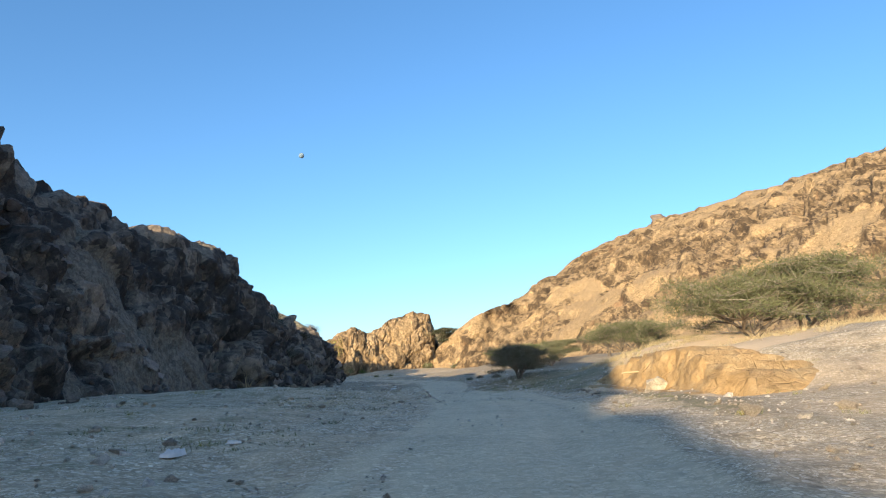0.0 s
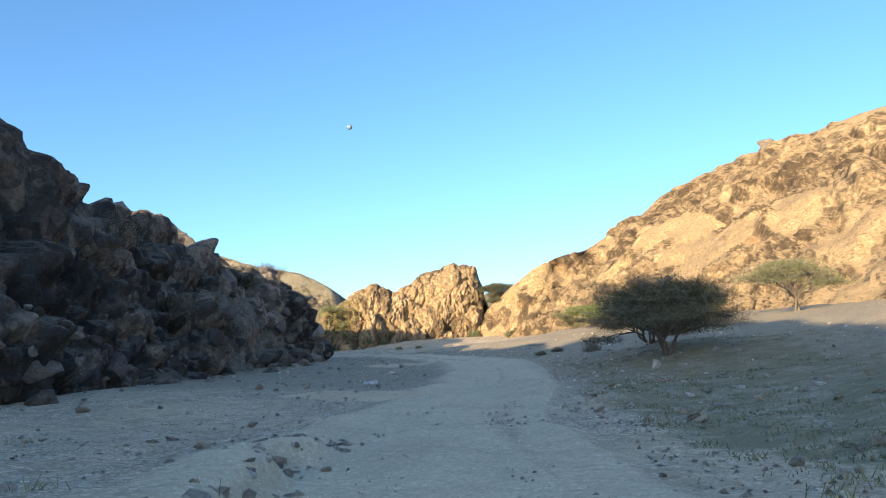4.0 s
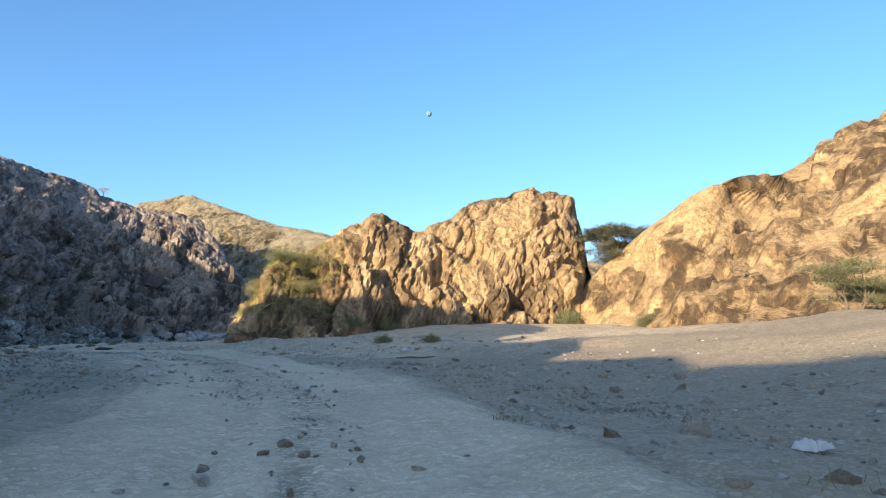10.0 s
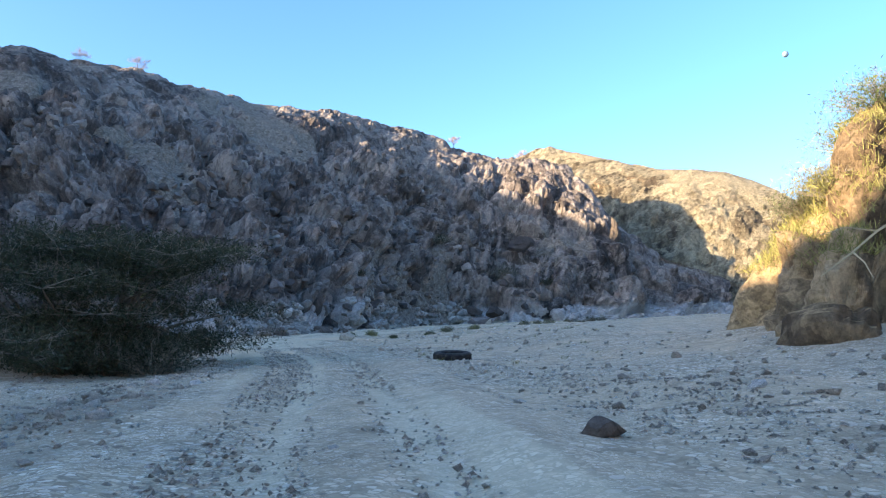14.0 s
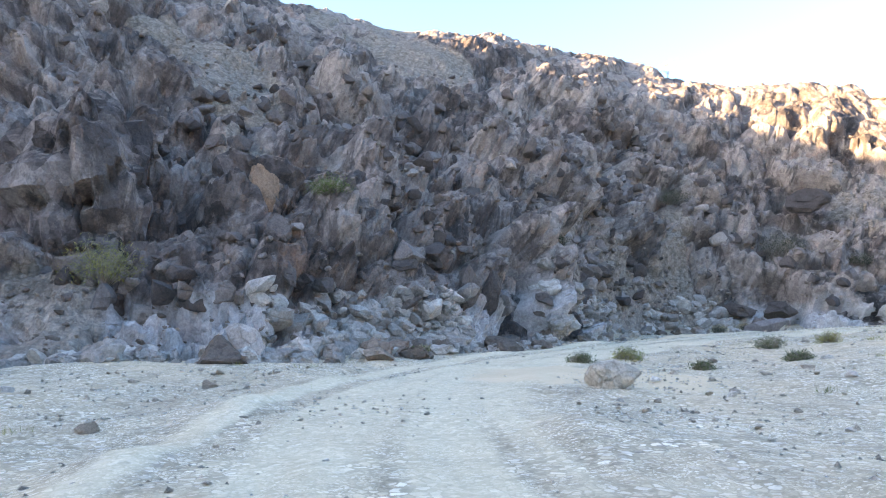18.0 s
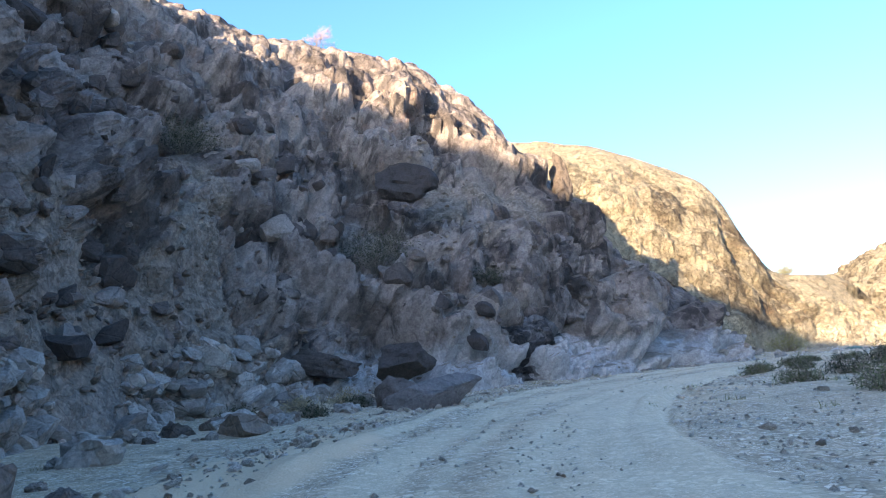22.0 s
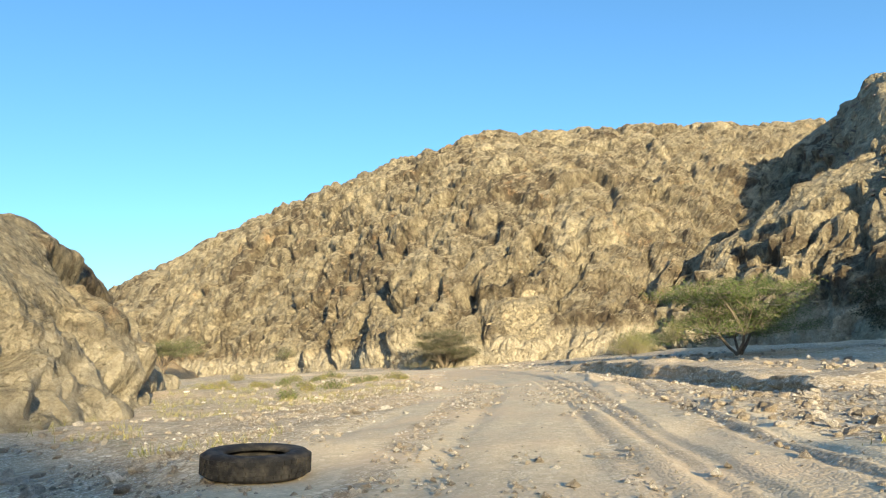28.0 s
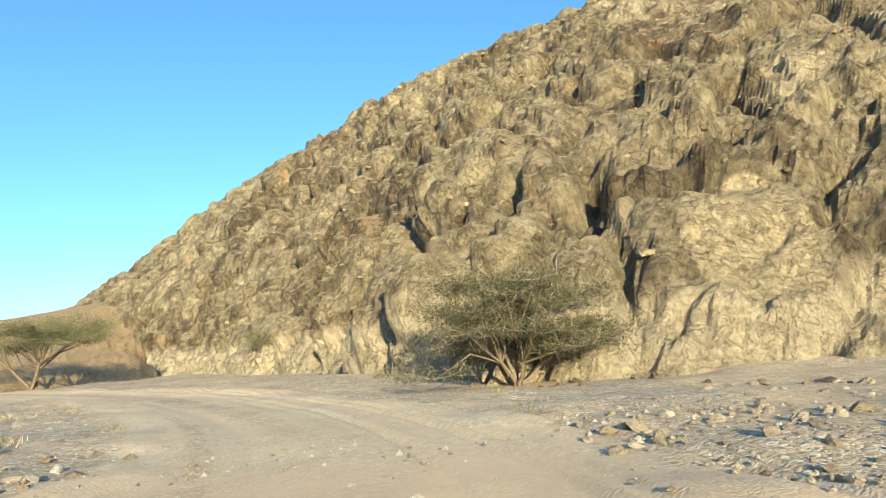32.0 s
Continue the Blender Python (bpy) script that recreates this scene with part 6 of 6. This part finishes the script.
# ---- pale stones heaped beside the track ----
rng = np.random.RandomState(19)
protos = [raw_mesh("stone", *lump(95 + j, 2, (1, 0.75, 0.6), 0.4, 0.3), stone_sand, False) for j in range(4)]
for k in range(46):
    x, y = 4.6 + rng.normal() * 0.7, 48.8 + rng.normal() * 1.3
    size = 0.12 + 0.26 * rng.rand() ** 2
    ob = new("stone", protos[k % 4])
    ob.matrix_world = pose(x, y, float(ground_at(np.array([[x, y]]))[0]) + size * 0.12, rng.normal() * 12, rng.normal() * 12, rng.rand() * 360) @ Matrix.Diagonal((size, size, size, 1))
    tagged(ob, "pale broken stone in a heap by the track", "stone", "heap of pale stones")

# ---- old tyres ----
rubber = Nodes("worn_black_rubber", 0.8)
rubber = rubber.done(rubber.mix(rubber.ramp(rubber.noise(7, 6), (0.42, 0.0), (0.7, 0.55)), (0.018, 0.018, 0.019), (0.13, 0.115, 0.095)), rubber.bump(rubber.noise(30, 4), 0.3, 0.01))


def tyre(place, across_m, wide, turn, tip, label):
    """A worn tyre lying on its side: casing turned from a profile, and raised tread blocks."""
    ob = root("tyre", place, turn, label, "tyre", "old tyres")
    ob.matrix_world = pose(*place, tip[0], tip[1], turn)
    R, h = across_m / 2, wide / 2
    prof = [(0.56 * R, -0.55 * h), (0.62 * R, -0.86 * h), (0.76 * R, -1.0 * h), (0.92 * R, -0.93 * h), (0.985 * R, -0.72 * h), (R, 0), (0.985 * R, 0.72 * h), (0.92 * R, 0.93 * h), (0.76 * R, 1.0 * h), (0.62 * R, 0.86 * h),
            (0.56 * R, 0.55 * h), (0.62 * R, 0.5 * h), (0.9 * R, 0.55 * h), (0.93 * R, 0), (0.9 * R, -0.55 * h), (0.62 * R, -0.5 * h)]
    n, m = 48, len(prof)
    a = np.linspace(0, 2 * np.pi, n, endpoint=False)
    v = np.array([[(r * math.cos(t), r * math.sin(t), z + h) for r, z in prof] for t in a]).reshape(-1, 3)
    f = [(i * m + j, ((i + 1) % n) * m + j, ((i + 1) % n) * m + (j + 1) % m, i * m + (j + 1) % m) for i in range(n) for j in range(m)]
    part("casing", raw_mesh("casing", v, f, rubber, True), ob)
    bv, bf = [], []
    for i in range(40):
        for row, z in enumerate((-0.52, -0.17, 0.17, 0.52)):
            t = 2 * math.pi * (i + 0.25 * (row % 2)) / 40
            for r in (R * 0.985, R * 1.015):
                for dt, dz in ((-0.055, -0.14), (0.055, -0.14), (0.055, 0.14), (-0.055, 0.14)):
                    bv.append((r * math.cos(t + dt), r * math.sin(t + dt), h + (z + dz) * h))
            b = len(bv) - 8
            bf += [(b + 4, b + 5, b + 6, b + 7), (b, b + 1, b + 5, b + 4), (b + 1, b + 2, b + 6, b + 5), (b + 2, b + 3, b + 7, b + 6), (b + 3, b, b + 4, b + 7)]
    part("tread", raw_mesh("tread", bv, bf, rubber), ob)
    return ob


tyre((-38.6, 150.6, surface(-38.6, 150.6) - 0.02), 1.25, 0.36, 20, (3, 2), "black worn tyre lying flat on the gravel")
tyre((-40.5, 238.85, surface(-40.5, 238.85) + 0.02), 1.15, 0.27, 70, (4, -3), "black worn tyre lying tilted among stones")

# ---- litter and driftwood ----
cloth = Nodes("dirty_white_cloth", 0.9)
cloth = cloth.done(cloth.mix(cloth.noise(8, 6), (0.45, 0.43, 0.40), (0.78, 0.77, 0.75)))
teal = Nodes("faded_green_cloth", 0.9)
teal = teal.done(teal.mix(teal.noise(6, 6), (0.10, 0.20, 0.16), (0.28, 0.36, 0.30)))


def rag(x, y, size, seed, material, label):
    """A crumpled scrap of cloth or plastic."""
    g = np.stack(np.meshgrid(np.linspace(-1, 1, 18), np.linspace(-0.7, 0.7, 14), indexing="ij"), -1).reshape(-1, 2)
    q = np.column_stack([g * size * 0.5, np.zeros(len(g))])
    q[:, 2] = size * (0.10 + 0.14 * np.abs(layered(q * 5 / size + seed, 3, seed)))
    q[:, :2] *= 1 + 0.25 * layered(q * 3 / size + seed, 2, seed + 3)[:, None]
    edge = np.maximum(np.abs(g[:, 0]), np.abs(g[:, 1]) / 0.7) > 0.95
    q[edge, 2] = 0.0
    ob = sheet("litter", q.reshape(18, 14, 3), material)
    ob.matrix_world = pose(x, y, float(ground_at(np.array([[x, y]]))[0]) + 0.01, 0, 0, seed * 47)
    return tagged(ob, label, "litter")


rag(-1.1, 108.5, 0.38, 1, cloth, "crumpled white cloth on the gravel")
rag(-4.0, 10.7, 0.4, 2, cloth, "white plastic scrap on the gravel")
rag(-20.6, 131.6, 0.34, 3, cloth, "white plastic scrap beside the track")
rag(-3.6, 12.4, 0.25, 4, cloth, "small white scrap on the gravel")
rag(-4.9, 70.6, 0.5, 5, cloth, "dusty pale sheet half buried in gravel")
rag(-43.0, 244.3, 1.3, 6, teal, "faded green cloth at the bluff's foot")
rag(-44.2, 244.9, 0.9, 7, cloth, "dusty white cloth at the bluff's foot")
rag(-7.4, 92.6, 0.35, 8, cloth, "small white scrap on the gravel")
rag(-15.4, 138.6, 0.4, 9, cloth, "small white scrap on the gravel")
rag(-9.9, 129.4, 0.4, 10, cloth, "white scrap on the gravel flat")


def stick(x, y, length, turn, label):
    v, f = tubes([([(-length / 2, 0, 0.03), (-length / 6, 0.04, 0.06), (length / 5, -0.03, 0.05), (length / 2, 0.05, 0.09)], list(np.array([0.035, 0.045, 0.04, 0.02]) * min(1, length / 1.6)))], 6)
    ob = new("driftwood", raw_mesh("driftwood", v, f, bark, True))
    ob.matrix_world = pose(x, y, float(ground_at(np.array([[x, y]]))[0]), 0, 0, turn)
    return tagged(ob, label, "driftwood", "driftwood")


stick(-8.4, 124.4, 1.3, 10, "weathered grey stick on the gravel")
stick(-0.4, 89.2, 0.4, 15, "short pale stick on the track")
stick(4.4, 112.4, 2.2, 5, "long dark stick on the bank")
stick(11.0, 33.5, 1.6, 12, "dark dead branch on the sandy bank")
v, f = tubes([([(7.75, 31.05, 0.72), (8.3, 30.85, 0.76), (9.2, 30.55, 0.80)], [0.035, 0.04, 0.03])], 6)
tagged(new("driftwood", raw_mesh("driftwood", v, f, straw, True)), "pale stick poking from the sandy bank", "driftwood", "driftwood")
stick(-47.5, 229.5, 1.8, 40, "weathered plank beside the track")
stick(5.4, 25.5, 1.0, 60, "grey stick by the roadside")

# ---- the moon, far out over the valley ----
moon_mat = Nodes("moon_dust", 1.0)
moon_mat = moon_mat.done(moon_mat.mix(moon_mat.ramp(moon_mat.noise(0.05, 3), (0.4, 0.0), (0.6, 1.0)), (0.12, 0.19, 0.27), (0.17, 0.25, 0.33)))
bm = bmesh.new()
bmesh.ops.create_uvsphere(bm, u_segments=32, v_segments=16, radius=15.0)
me = bpy.data.meshes.new("moon")
bm.to_mesh(me)
bm.free()
me.materials.append(moon_mat)
me.polygons.foreach_set("use_smooth", np.full(len(me.polygons), True))
moon = new("moon", me)
moon.location = (-4000 * math.sin(radians(11.0)) * math.cos(radians(17.6)), 4000 * math.cos(radians(11.0)) * math.cos(radians(17.6)), 4000 * math.sin(radians(17.6)))
tagged(moon, "pale daytime moon in the clear sky", "moon", kind="structure")
